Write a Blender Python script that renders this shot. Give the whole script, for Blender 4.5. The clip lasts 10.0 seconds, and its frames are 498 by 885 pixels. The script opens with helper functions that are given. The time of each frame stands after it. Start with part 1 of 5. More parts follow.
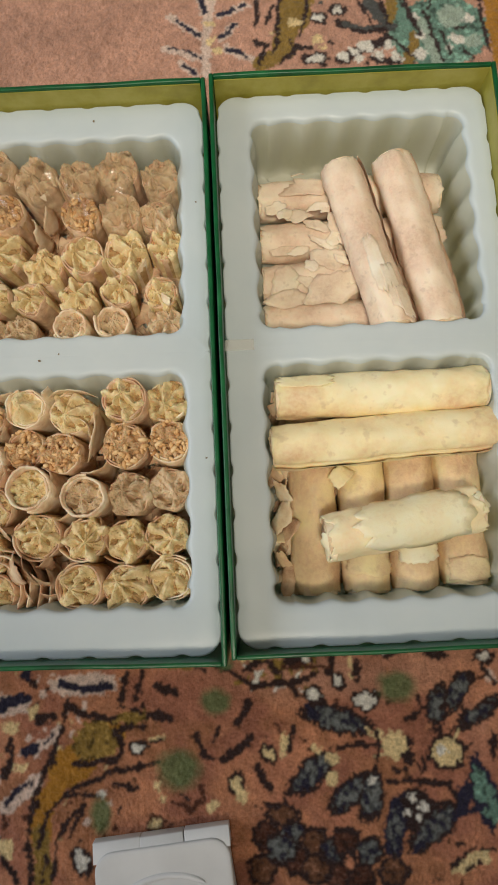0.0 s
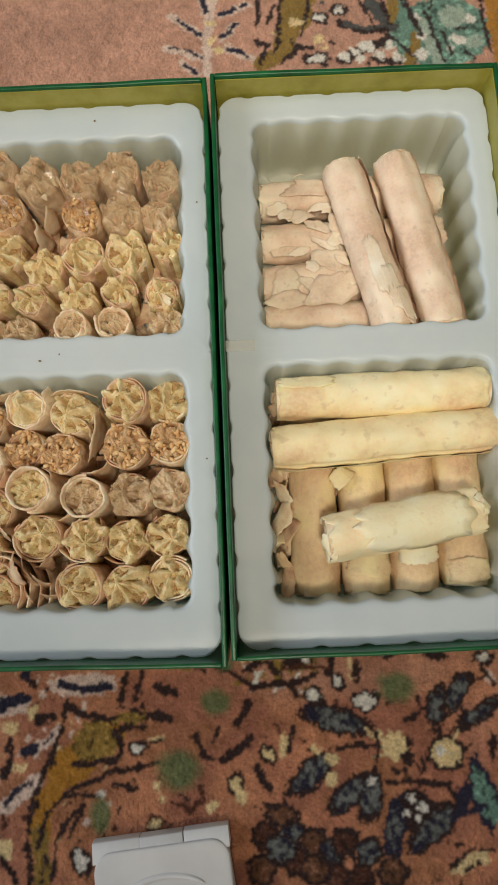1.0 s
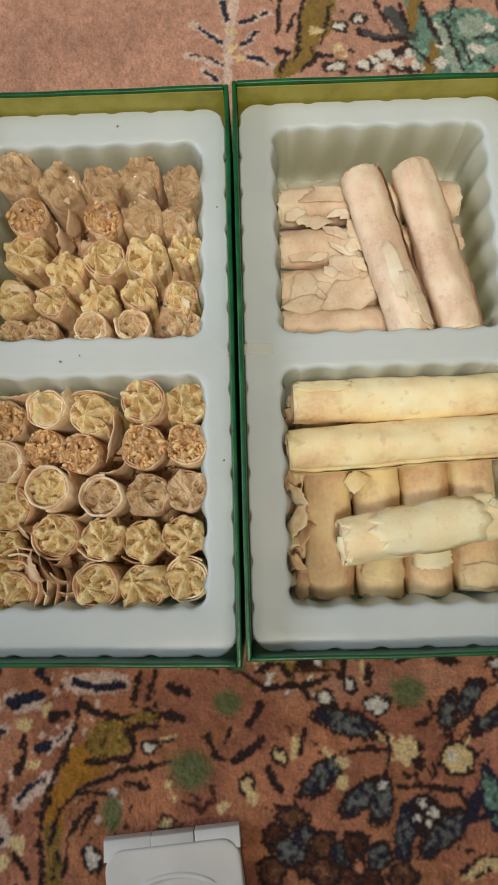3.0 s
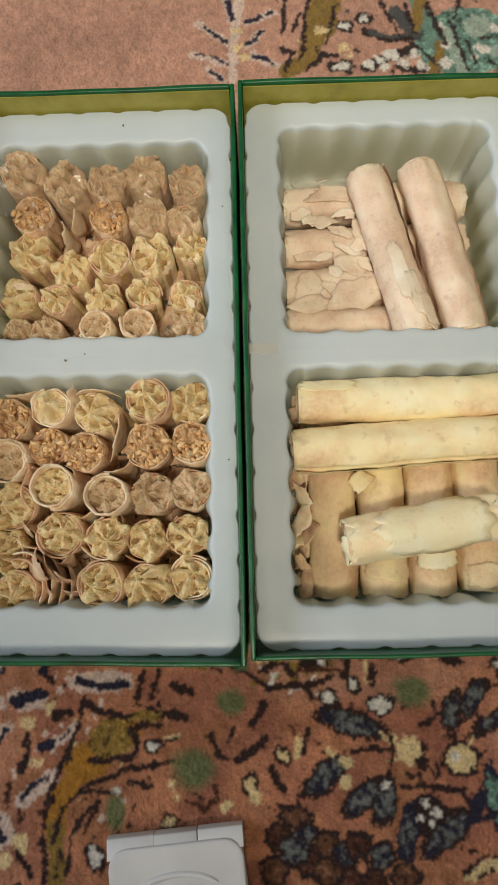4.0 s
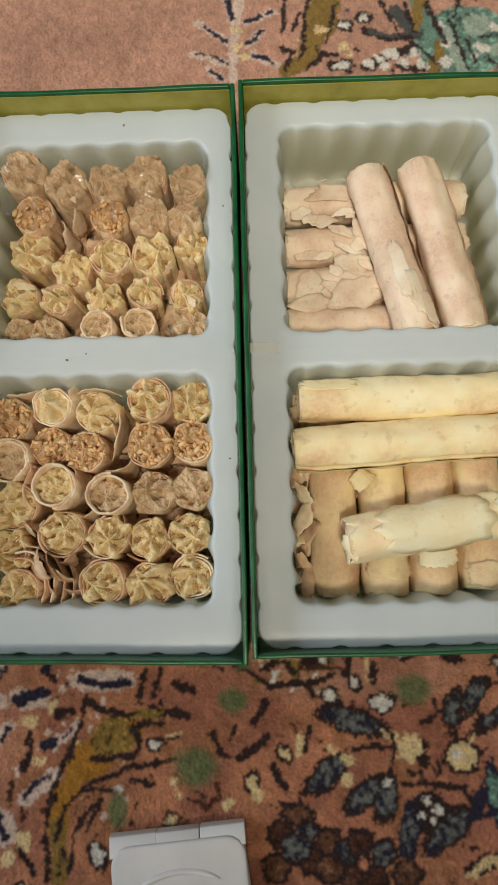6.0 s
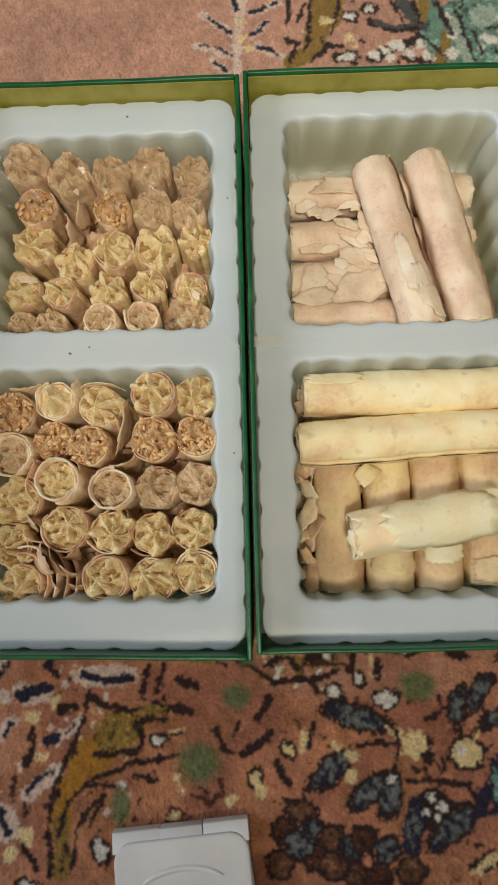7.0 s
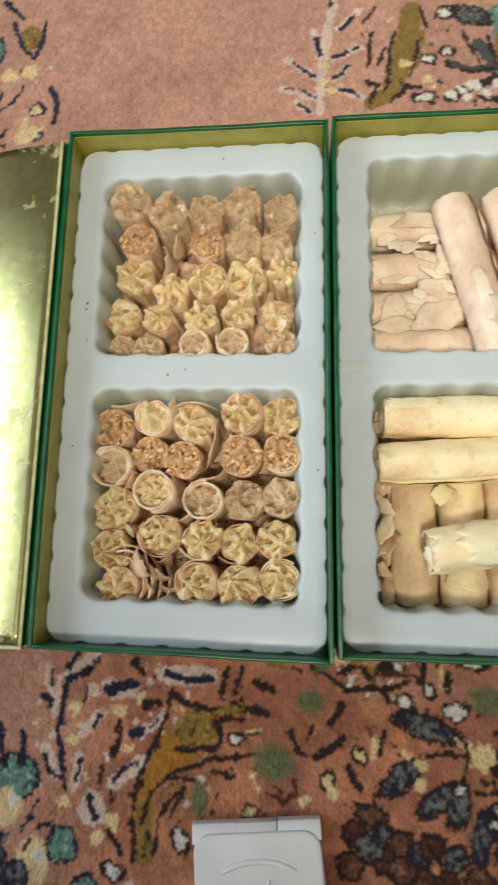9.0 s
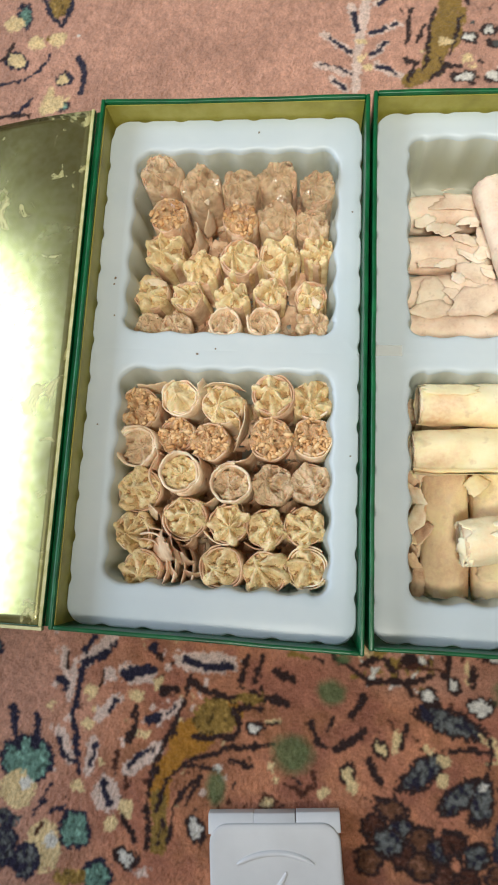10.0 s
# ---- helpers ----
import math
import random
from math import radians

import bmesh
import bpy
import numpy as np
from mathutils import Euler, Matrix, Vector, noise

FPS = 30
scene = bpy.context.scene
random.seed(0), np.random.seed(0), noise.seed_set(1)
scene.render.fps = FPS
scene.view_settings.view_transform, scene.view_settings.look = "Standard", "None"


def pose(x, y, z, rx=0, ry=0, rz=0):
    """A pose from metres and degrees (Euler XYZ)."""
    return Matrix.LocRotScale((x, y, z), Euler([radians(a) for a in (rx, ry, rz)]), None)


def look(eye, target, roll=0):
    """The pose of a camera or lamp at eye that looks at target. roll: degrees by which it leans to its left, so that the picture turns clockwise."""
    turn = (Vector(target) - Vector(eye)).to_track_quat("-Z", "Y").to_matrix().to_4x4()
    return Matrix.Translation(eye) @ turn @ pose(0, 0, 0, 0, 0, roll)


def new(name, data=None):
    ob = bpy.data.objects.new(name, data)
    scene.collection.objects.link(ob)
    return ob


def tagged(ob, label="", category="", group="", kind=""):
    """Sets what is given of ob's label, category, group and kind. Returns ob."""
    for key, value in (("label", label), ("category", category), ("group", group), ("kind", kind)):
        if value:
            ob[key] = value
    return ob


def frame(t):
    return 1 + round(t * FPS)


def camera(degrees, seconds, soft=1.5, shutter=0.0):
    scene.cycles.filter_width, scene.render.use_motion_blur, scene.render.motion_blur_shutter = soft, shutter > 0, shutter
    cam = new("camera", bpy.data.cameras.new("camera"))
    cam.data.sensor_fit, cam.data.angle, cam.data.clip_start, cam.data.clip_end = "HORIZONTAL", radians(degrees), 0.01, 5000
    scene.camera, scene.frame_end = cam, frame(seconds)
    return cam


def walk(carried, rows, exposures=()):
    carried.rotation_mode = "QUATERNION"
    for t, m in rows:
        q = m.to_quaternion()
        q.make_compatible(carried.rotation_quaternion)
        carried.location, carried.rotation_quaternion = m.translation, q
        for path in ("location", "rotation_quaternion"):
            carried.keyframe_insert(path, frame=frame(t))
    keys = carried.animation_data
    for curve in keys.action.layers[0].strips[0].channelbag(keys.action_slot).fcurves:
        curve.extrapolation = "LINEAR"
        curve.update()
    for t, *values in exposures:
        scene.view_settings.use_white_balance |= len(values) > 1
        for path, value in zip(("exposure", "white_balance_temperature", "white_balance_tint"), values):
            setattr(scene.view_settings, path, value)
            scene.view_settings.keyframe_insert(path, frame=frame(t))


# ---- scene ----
cam = camera(43.5, 10.0, 1.9, 0.5)
PATH = [
    (0, (0.016, 0.052, 0.414), (0.016, 0.4, -1.555), -2.7),
    (0.5, (0.015, 0.052, 0.414), (0.019, 0.399, -1.555), -2.0),
    (1, (0.015, 0.053, 0.414), (0.019, 0.398, -1.556), -1.9),
    (1.5, (0.016, 0.053, 0.416), (0.022, 0.407, -1.552), -1.6),
    (2, (0.011, 0.053, 0.42), (0.01, 0.428, -1.544), -2.2),
    (2.5, (0.011, 0.052, 0.417), (-0.006, 0.413, -1.55), -4.5),
    (4, (0.008, 0.051, 0.417), (-0.017, 0.412, -1.55), -5.4),
    (4.5, (0.008, 0.051, 0.417), (-0.015, 0.412, -1.55), -5.2),
    (5, (0.008, 0.051, 0.418), (-0.017, 0.412, -1.549), -5.6),
    (5.5, (0.008, 0.051, 0.419), (-0.016, 0.412, -1.548), -5.4),
    (7, (0.006, 0.05, 0.415), (-0.026, 0.398, -1.554), -6.7),
    (7.5, (0.006, 0.05, 0.416), (-0.028, 0.397, -1.554), -6.9),
    (7.8, (0.004, 0.051, 0.416), (-0.050, 0.394, -1.553), -10.2),
    (8, (-0.011, 0.05, 0.417), (-0.082, 0.386, -1.553), -12.1),
    (8.2, (-0.007, 0.046, 0.422), (-0.094, 0.413, -1.542), -13.1),
    (8.5, (-0.001, 0.047, 0.43), (-0.128, 0.429, -1.529), -19.2),
    (8.7, (0.006, 0.047, 0.440), (-0.170, 0.459, -1.509), -24.2),
    (9, (-0.015, 0.046, 0.442), (-0.197, 0.446, -1.509), -24.1),
    (9.2, (-0.023, 0.044, 0.436), (-0.220, 0.431, -1.517), -25.9),
    (9.5, (-0.028, 0.044, 0.434), (-0.194, 0.424, -1.522), -22.3),
    (10, (-0.033, 0.043, 0.432), (-0.219, 0.414, -1.524), -24.5),
]
walk(cam, [(t, look(eye, target, roll)) for t, eye, target, roll in PATH],
     exposures=((0.0, -0.24, 6150, 8), (7.8, -0.24, 6150, 8), (9.0, 0.08, 5900, 7), (10.0, 0.22, 5600, 7)))

# ---- world and light ----
world = bpy.data.worlds.new("world")
scene.world = world
world.use_nodes = True
wn = world.node_tree
sky = wn.nodes.new("ShaderNodeTexSky")
sky.sky_type, sky.sun_disc = "NISHITA", False
sky.sun_elevation, sky.sun_rotation = radians(35), radians(120)
wn.links.new(sky.outputs[0], wn.nodes["Background"].inputs[0])
wn.nodes["Background"].inputs[1].default_value = 0.1


def area_lamp(name, eye, target, sx, sy, watts, colour):
    d = bpy.data.lights.new(name, "AREA")
    d.shape, d.size, d.size_y, d.energy, d.color = "RECTANGLE", sx, sy, watts, colour
    ob = new(name, d)
    ob.matrix_world = look(eye, target)
    return ob


# daylight in the opening of the window, and the warm spot of an unseen lamp
area_lamp("window_daylight", (-1.62, 0.30, 1.11), (0.4, 0.25, 0.9), 1.32, 0.86, 22, (0.94, 0.965, 1.0))
# narrow soft cone, added to dim the near carpet as if it were shaded
lamp = bpy.data.lights.new("unseen_warm_spot", "SPOT")
lamp.energy, lamp.color, lamp.shadow_soft_size = 162, (1.0, 0.85, 0.64), 0.24
lamp.spot_size, lamp.spot_blend = radians(34.5), 1.0
new("unseen_warm_spot", lamp).matrix_world = look((-0.02, -0.60, 2.08), (0.092, 0.500, 0.0))


# ---- materials ----
class Mat:
    """A node material with a principled shader and short helpers."""

    def __init__(self, name, colour=(0.5, 0.5, 0.5), rough=0.6, metal=0.0, **more):
        self.m = bpy.data.materials.new(name)
        self.m.use_nodes = True
        self.t = self.m.node_tree
        self.p = self.t.nodes["Principled BSDF"]
        self.set("Base Color", (*colour, 1)), self.set("Roughness", rough), self.set("Metallic", metal)
        for k, v in more.items():
            self.set(k.replace("_", " "), v)
        self.coord = self.t.nodes.new("ShaderNodeTexCoord").outputs["Object"]

    def set(self, socket, value):
        self.p.inputs[socket].default_value = value

    def link(self, a, b):
        self.t.links.new(a, b)

    def noise(self, scale, detail=4, rough=0.55, stretch=None, distort=0.0, apart=True):
        n = self.t.nodes.new("ShaderNodeTexNoise")
        n.inputs["Scale"].default_value, n.inputs["Detail"].default_value = scale, detail
        n.inputs["Roughness"].default_value, n.inputs["Distortion"].default_value = rough, distort
        src = self.coord
        if apart:  # each object takes its own stretch of the pattern
            info = self.t.nodes.new("ShaderNodeObjectInfo")
            add = self.t.nodes.new("ShaderNodeVectorMath")
            mul = self.t.nodes.new("ShaderNodeMath")
            mul.operation, mul.inputs[1].default_value = "MULTIPLY", 7.3
            self.link(info.outputs["Random"], mul.inputs[0])
            self.link(src, add.inputs[0]), self.link(mul.outputs[0], add.inputs[1])
            src = add.outputs[0]
        if stretch:
            mp = self.t.nodes.new("ShaderNodeMapping")
            mp.inputs["Scale"].default_value = stretch
            self.link(src, mp.inputs[0])
            src = mp.outputs[0]
        self.link(src, n.inputs["Vector"])
        return n.outputs["Fac"]

    def ramp(self, fac, *stops):
        r = self.t.nodes.new("ShaderNodeValToRGB")
        e = r.color_ramp.elements
        while len(e) < len(stops):
            e.new(0.5)
        for k, (pos, col) in enumerate(stops):
            e[k].position, e[k].color = pos, (*col, 1) if len(col) == 3 else col
        self.link(fac, r.inputs[0])
        return r.outputs[0]

    def mix(self, fac, a, b, kind="MIX"):
        n = self.t.nodes.new("ShaderNodeMix")
        n.data_type, n.blend_type = "RGBA", kind
        for sock, v in ((n.inputs[0], fac), (n.inputs[6], a), (n.inputs[7], b)):
            if isinstance(v, (int, float)):
                sock.default_value = v
            elif isinstance(v, tuple):
                sock.default_value = (*v, 1)
            else:
                self.link(v, sock)
        return n.outputs[2]

    def colour(self, out):
        self.link(out, self.p.inputs["Base Color"])
        return self

    def rough(self, fac, lo, hi):
        n = self.t.nodes.new("ShaderNodeMapRange")
        n.inputs["To Min"].default_value, n.inputs["To Max"].default_value = lo, hi
        self.link(fac, n.inputs[0]), self.link(n.outputs[0], self.p.inputs["Roughness"])
        return self

    def bump(self, fac, metres, strength=1.0):
        b = self.t.nodes.new("ShaderNodeBump")
        b.inputs["Distance"].default_value, b.inputs["Strength"].default_value = metres, strength
        self.link(fac, b.inputs["Height"])
        before = self.p.inputs["Normal"]
        if before.is_linked:
            self.link(before.links[0].from_socket, b.inputs["Normal"])
        self.link(b.outputs[0], before)
        return self


def lin(r, g, b):
    """Linear colour from display values 0 to 255."""
    return tuple(((c / 255 + 0.055) / 1.055) ** 2.4 if c > 10 else c / 3294 for c in (r, g, b))


GREEN = Mat("green_lacquered_board", lin(14, 84, 48), 0.32)
n = GREEN.noise(60, 5)
GREEN.colour(GREEN.ramp(n, (0.3, lin(8, 66, 34)), (0.6, lin(14, 92, 48)), (0.78, lin(34, 112, 62)))).rough(n, 0.22, 0.45).bump(GREEN.noise(500, 3), 0.0002)
GOLD = Mat("olive_gold_paper", lin(190, 174, 92), 0.42, 0.15)
n = GOLD.noise(45, 5, 0.6)
GOLD.colour(GOLD.ramp(n, (0.3, lin(142, 134, 48)), (0.5, lin(162, 154, 62)), (0.75, lin(180, 172, 92)))).rough(n, 0.32, 0.52).bump(GOLD.noise(240, 3), 0.0002)
EDGE = Mat("worn_pale_board_edge", lin(196, 190, 134), 0.75)
EDGE.colour(EDGE.ramp(EDGE.noise(120, 4), (0.3, lin(168, 164, 100)), (0.7, lin(212, 206, 156)))).bump(EDGE.noise(500, 3), 0.0003)
# board of the hidden base, kept pale to bounce light up through the trays
BOUNCE_CARD = Mat("pale_bounce_board", lin(226, 222, 204), 0.85)
BOUNCE_CARD.colour(BOUNCE_CARD.ramp(BOUNCE_CARD.noise(60, 4), (0.3, lin(216, 210, 188)), (0.7, lin(232, 228, 212))))
FOIL = Mat("scuffed_gold_foil", lin(196, 196, 130), 0.2, 1.0)
fine = FOIL.noise(170, 5)
scuff = FOIL.ramp(FOIL.noise(42, 6, 0.65, distort=1.2), (0.575, (0, 0, 0)), (0.64, (0.75, 0.75, 0.75)))
FOIL.colour(FOIL.mix(scuff, FOIL.ramp(fine, (0.3, lin(182, 182, 116)), (0.7, lin(200, 199, 144))), lin(206, 198, 140)))
shine = FOIL.ramp(scuff, (0.0, (1, 1, 1)), (0.8, (0.2, 0.2, 0.2)))
FOIL.link(shine, FOIL.p.inputs["Metallic"])
FOIL.rough(FOIL.noise(24, 4, 0.6), 0.14, 0.36).bump(FOIL.noise(9, 2), 0.0006, 0.5).bump(fine, 0.00003)
def milky(name, dark, pale, rough, through_light):
    """Thin drawn plastic: part of the light that falls on it passes through."""
    m = Mat(name, pale, rough, 0.0, Specular_IOR_Level=0.5)
    tint = m.ramp(m.noise(16, 4, apart=False), (0.35, dark), (0.65, pale))
    m.colour(tint).rough(m.noise(90, 4, apart=False), rough - 0.06, rough + 0.1)
    m.bump(m.noise(26, 3, apart=False), 0.0008, 0.5).bump(m.noise(700, 2, apart=False), 0.00008, 0.5)
    thin = m.t.nodes.new("ShaderNodeBsdfTranslucent")
    both = m.t.nodes.new("ShaderNodeMixShader")
    both.inputs[0].default_value = through_light
    m.link(tint, thin.inputs["Color"])
    m.link(m.p.outputs[0], both.inputs[1]), m.link(thin.outputs[0], both.inputs[2])
    m.link(both.outputs[0], m.t.nodes["Material Output"].inputs["Surface"])
    return m


TRAY = milky("milky_plastic", lin(231, 243, 250), lin(240, 250, 255), 0.32, 0.40)
THIN = milky("thin_drawn_plastic", lin(244, 246, 234), lin(250, 252, 242), 0.28, 0.6)
PLASTIC = Mat("white_plastic", lin(226, 226, 226), 0.36)
n = PLASTIC.noise(30, 4)
PLASTIC.colour(PLASTIC.ramp(n, (0.3, lin(216, 216, 217)), (0.7, lin(230, 230, 230)))).bump(PLASTIC.noise(900, 2), 0.00006)
PANEL = Mat("pale_grey_plastic", lin(196, 196, 195), 0.42)
n = PANEL.noise(26, 4)
PANEL.colour(PANEL.ramp(n, (0.3, lin(206, 206, 206)), (0.7, lin(220, 220, 220)))).bump(PANEL.noise(900, 2), 0.00006)
WALL = Mat("painted_plaster", lin(226, 220, 208), 0.8)
n = WALL.noise(3, 5)
WALL.colour(WALL.ramp(n, (0.3, lin(214, 206, 192)), (0.7, lin(232, 226, 214)))).bump(WALL.noise(120, 4), 0.001)
CEIL = Mat("white_ceiling_paint", lin(238, 236, 230), 0.85)
CEIL.colour(CEIL.ramp(CEIL.noise(2.5, 4), (0.3, lin(230, 227, 219)), (0.7, lin(240, 238, 232))))
WOOD = Mat("brown_floor_boards", lin(120, 84, 54), 0.45)
n = WOOD.noise(6, 6, 0.6, (1, 12, 1))
WOOD.colour(WOOD.ramp(n, (0.3, lin(96, 64, 40)), (0.7, lin(142, 102, 68)))).bump(n, 0.0006)
FRAME = Mat("white_window_paint", lin(232, 232, 228), 0.4)
GLASS = Mat("window_glass", (1, 1, 1), 0.02, 0.0, Transmission_Weight=1.0, IOR=1.45)


# ---- mesh helpers ----
def mesh_object(name, bm, material, parent=None, smooth=True, label=""):
    me = bpy.data.meshes.new(name)
    bm.normal_update()
    bm.to_mesh(me)
    bm.free()
    if smooth:
        for p in me.polygons:
            p.use_smooth = True
    for mt in material if isinstance(material, (list, tuple)) else [material]:
        me.materials.append(mt.m)
    ob = new(name, me)
    if parent:
        ob.parent = parent
    if label:
        ob["label"] = label
    return ob


def part(name, bm, material, parent, label="", smooth=True):
    return mesh_object(name, bm, material, parent, smooth, label)


def empty(name, x=0, y=0, z=0):
    ob = new(name)
    ob.location = (x, y, z)
    ob.empty_display_size = 0.02
    return ob


def box_bm(x0, x1, y0, y1, z0, z1, bevel=0.0, segs=2):
    bm = bmesh.new()
    bmesh.ops.create_cube(bm, size=1)
    for v in bm.verts:
        v.co = ((x0 + x1) / 2 + v.co.x * (x1 - x0), (y0 + y1) / 2 + v.co.y * (y1 - y0), (z0 + z1) / 2 + v.co.z * (z1 - z0))
    if bevel:
        bmesh.ops.bevel(bm, geom=bm.edges[:], offset=bevel, segments=segs, profile=0.6, affect="EDGES")
    return bm


def loft(loops, close_u=True, cap_start=False, cap_end=False):
    """A mesh skinned over loops of equal length."""
    bm = bmesh.new()
    rows = [[bm.verts.new(p) for p in lp] for lp in loops]
    n = len(rows[0])
    for a, b in zip(rows, rows[1:]):
        for k in range(n if close_u else n - 1):
            bm.faces.new((a[k], a[(k + 1) % n], b[(k + 1) % n], b[k]))
    if cap_start:
        bm.faces.new(rows[0][::-1])
    if cap_end:
        bm.faces.new(rows[-1])
    return bm


# ---- room ----
def wall(name, x0, x1, y0, y1, z0=0.0, z1=2.4):
    return tagged(mesh_object(name, box_bm(x0, x1, y0, y1, z0, z1), WALL, smooth=False), "cream painted plaster wall of the room", "wall", kind="structure")


FLOOR_Z = -0.014
tagged(mesh_object("floor", box_bm(-1.7, 1.9, -1.6, 2.2, FLOOR_Z - 0.1, FLOOR_Z), WOOD, smooth=False), "brown wooden floor under the carpet", "floor", kind="structure")
tagged(mesh_object("ceiling", box_bm(-1.7, 1.9, -1.6, 2.2, 2.4, 2.5), CEIL, smooth=False), "white painted ceiling of the room", "ceiling", kind="structure")
wall("wall_north", -1.7, 1.9, 2.2, 2.3, FLOOR_Z)
wall("wall_south", -1.7, 1.9, -1.7, -1.6, FLOOR_Z)
wall("wall_east", 1.9, 2.0, -1.7, 2.3, FLOOR_Z)
# west wall, in four pieces round the window's opening
west = tagged(empty("wall_west", -1.75, 0.6, 0), "cream painted wall with a window opening", "wall", kind="structure")
for y0, y1, z0, z1 in ((-1.7, -0.42, FLOOR_Z, 2.4), (1.02, 2.3, FLOOR_Z, 2.4), (-0.42, 1.02, FLOOR_Z, 0.65), (-0.42, 1.02, 1.57, 2.4)):
    p = part("wall_piece", box_bm(-1.8 + 1.75, -1.7 + 1.75, y0 - 0.6, y1 - 0.6, z0, z1), WALL, west, smooth=False)
win = tagged(empty("window_1", -1.75, 0.30, 0.65), "white framed window letting in daylight", "window", kind="structure")
for a in (box_bm(-0.03, 0.03, -0.72, -0.66, 0, 0.92), box_bm(-0.03, 0.03, 0.66, 0.72, 0, 0.92), box_bm(-0.03, 0.03, -0.66, 0.66, 0, 0.06), box_bm(-0.03, 0.03, -0.66, 0.66, 0.86, 0.92), box_bm(-0.025, 0.025, -0.03, 0.03, 0.06, 0.86)):
    part("window_frame", a, FRAME, win, smooth=False)
for y0, y1 in ((-0.66, -0.03), (0.03, 0.66)):
    pane = part("pane", box_bm(-0.004, 0.004, y0, y1, 0.06, 0.86), GLASS, win, smooth=False)
    pane.visible_shadow = False


# ---- pastry boxes ----
RIM, TRAY_Z, BASE_Z = 0.087, 0.0715, 0.0165


def slant(bm, ox, oy, amount):
    """Shift the front edge of the older, slightly askew box towards its hinge corner."""
    for v in bm.verts:
        v.co.y += amount * max(0.0, 1 - (v.co.y + oy) / 0.33) * max(0.0, -(v.co.x + ox) / 0.171)
    return bm


def gift_box(name, x0, x1, y0, y1, front, label, askew=0.0):
    """A rigid green board box: four walls with a gold paper lining, and a base."""
    w = 0.0026
    ob = tagged(empty(name, (x0 + x1) / 2, (y0 + y1) / 2, 0), label, "box", "pastry boxes")
    cx, cy = ob.location.x, ob.location.y
    walls = ((x0, x0 + w, y0, y1), (x1 - w, x1, y0, y1), (x0 + w, x1 - w, y0, y0 + front), (x0 + w, x1 - w, y1 - w, y1))
    for a, b, c, d in walls:
        bm = box_bm(a - cx, b - cx, c - cy, d - cy, 0.0, RIM, 0.0008, 2)
        bmesh.ops.subdivide_edges(bm, edges=[e for e in bm.edges if e.calc_length() > 0.1], cuts=24)
        for v in bm.verts:
            s = noise.noise((v.co.x * 22 + cx * 90, v.co.y * 22, v.co.z * 9))
            v.co += Vector((0.0005 * s, 0.0005 * s, 0.0006 * s if v.co.z > 0.04 else 0))
        part("wall", slant(bm, cx, cy, askew), GREEN, ob)
    i = 0.0006
    gx0, gx1, gy0, gy1 = x0 + w, x1 - w, y0 + front, y1 - w
    side = (gx1 - i, gx1, gy0, gy1) if cx > 0 else (gx0, gx0 + i, gy0, gy1)
    for a, b, c, d in ((gx0 + i, gx1 - i, gy1 - i, gy1), side):
        bm = slant(box_bm(a - cx, b - cx, c - cy, d - cy, BASE_Z, RIM - 0.0022), cx, cy, askew)
        part("lining", bm, GOLD, ob, "olive gold paper lining", smooth=False)
    part("base", slant(box_bm(gx0 - cx, gx1 - cx, gy0 - cy, gy1 - cy, 0.0006, BASE_Z), cx, cy, askew), BOUNCE_CARD, ob, "unseen base board, paled to bounce light", smooth=False)
    return ob


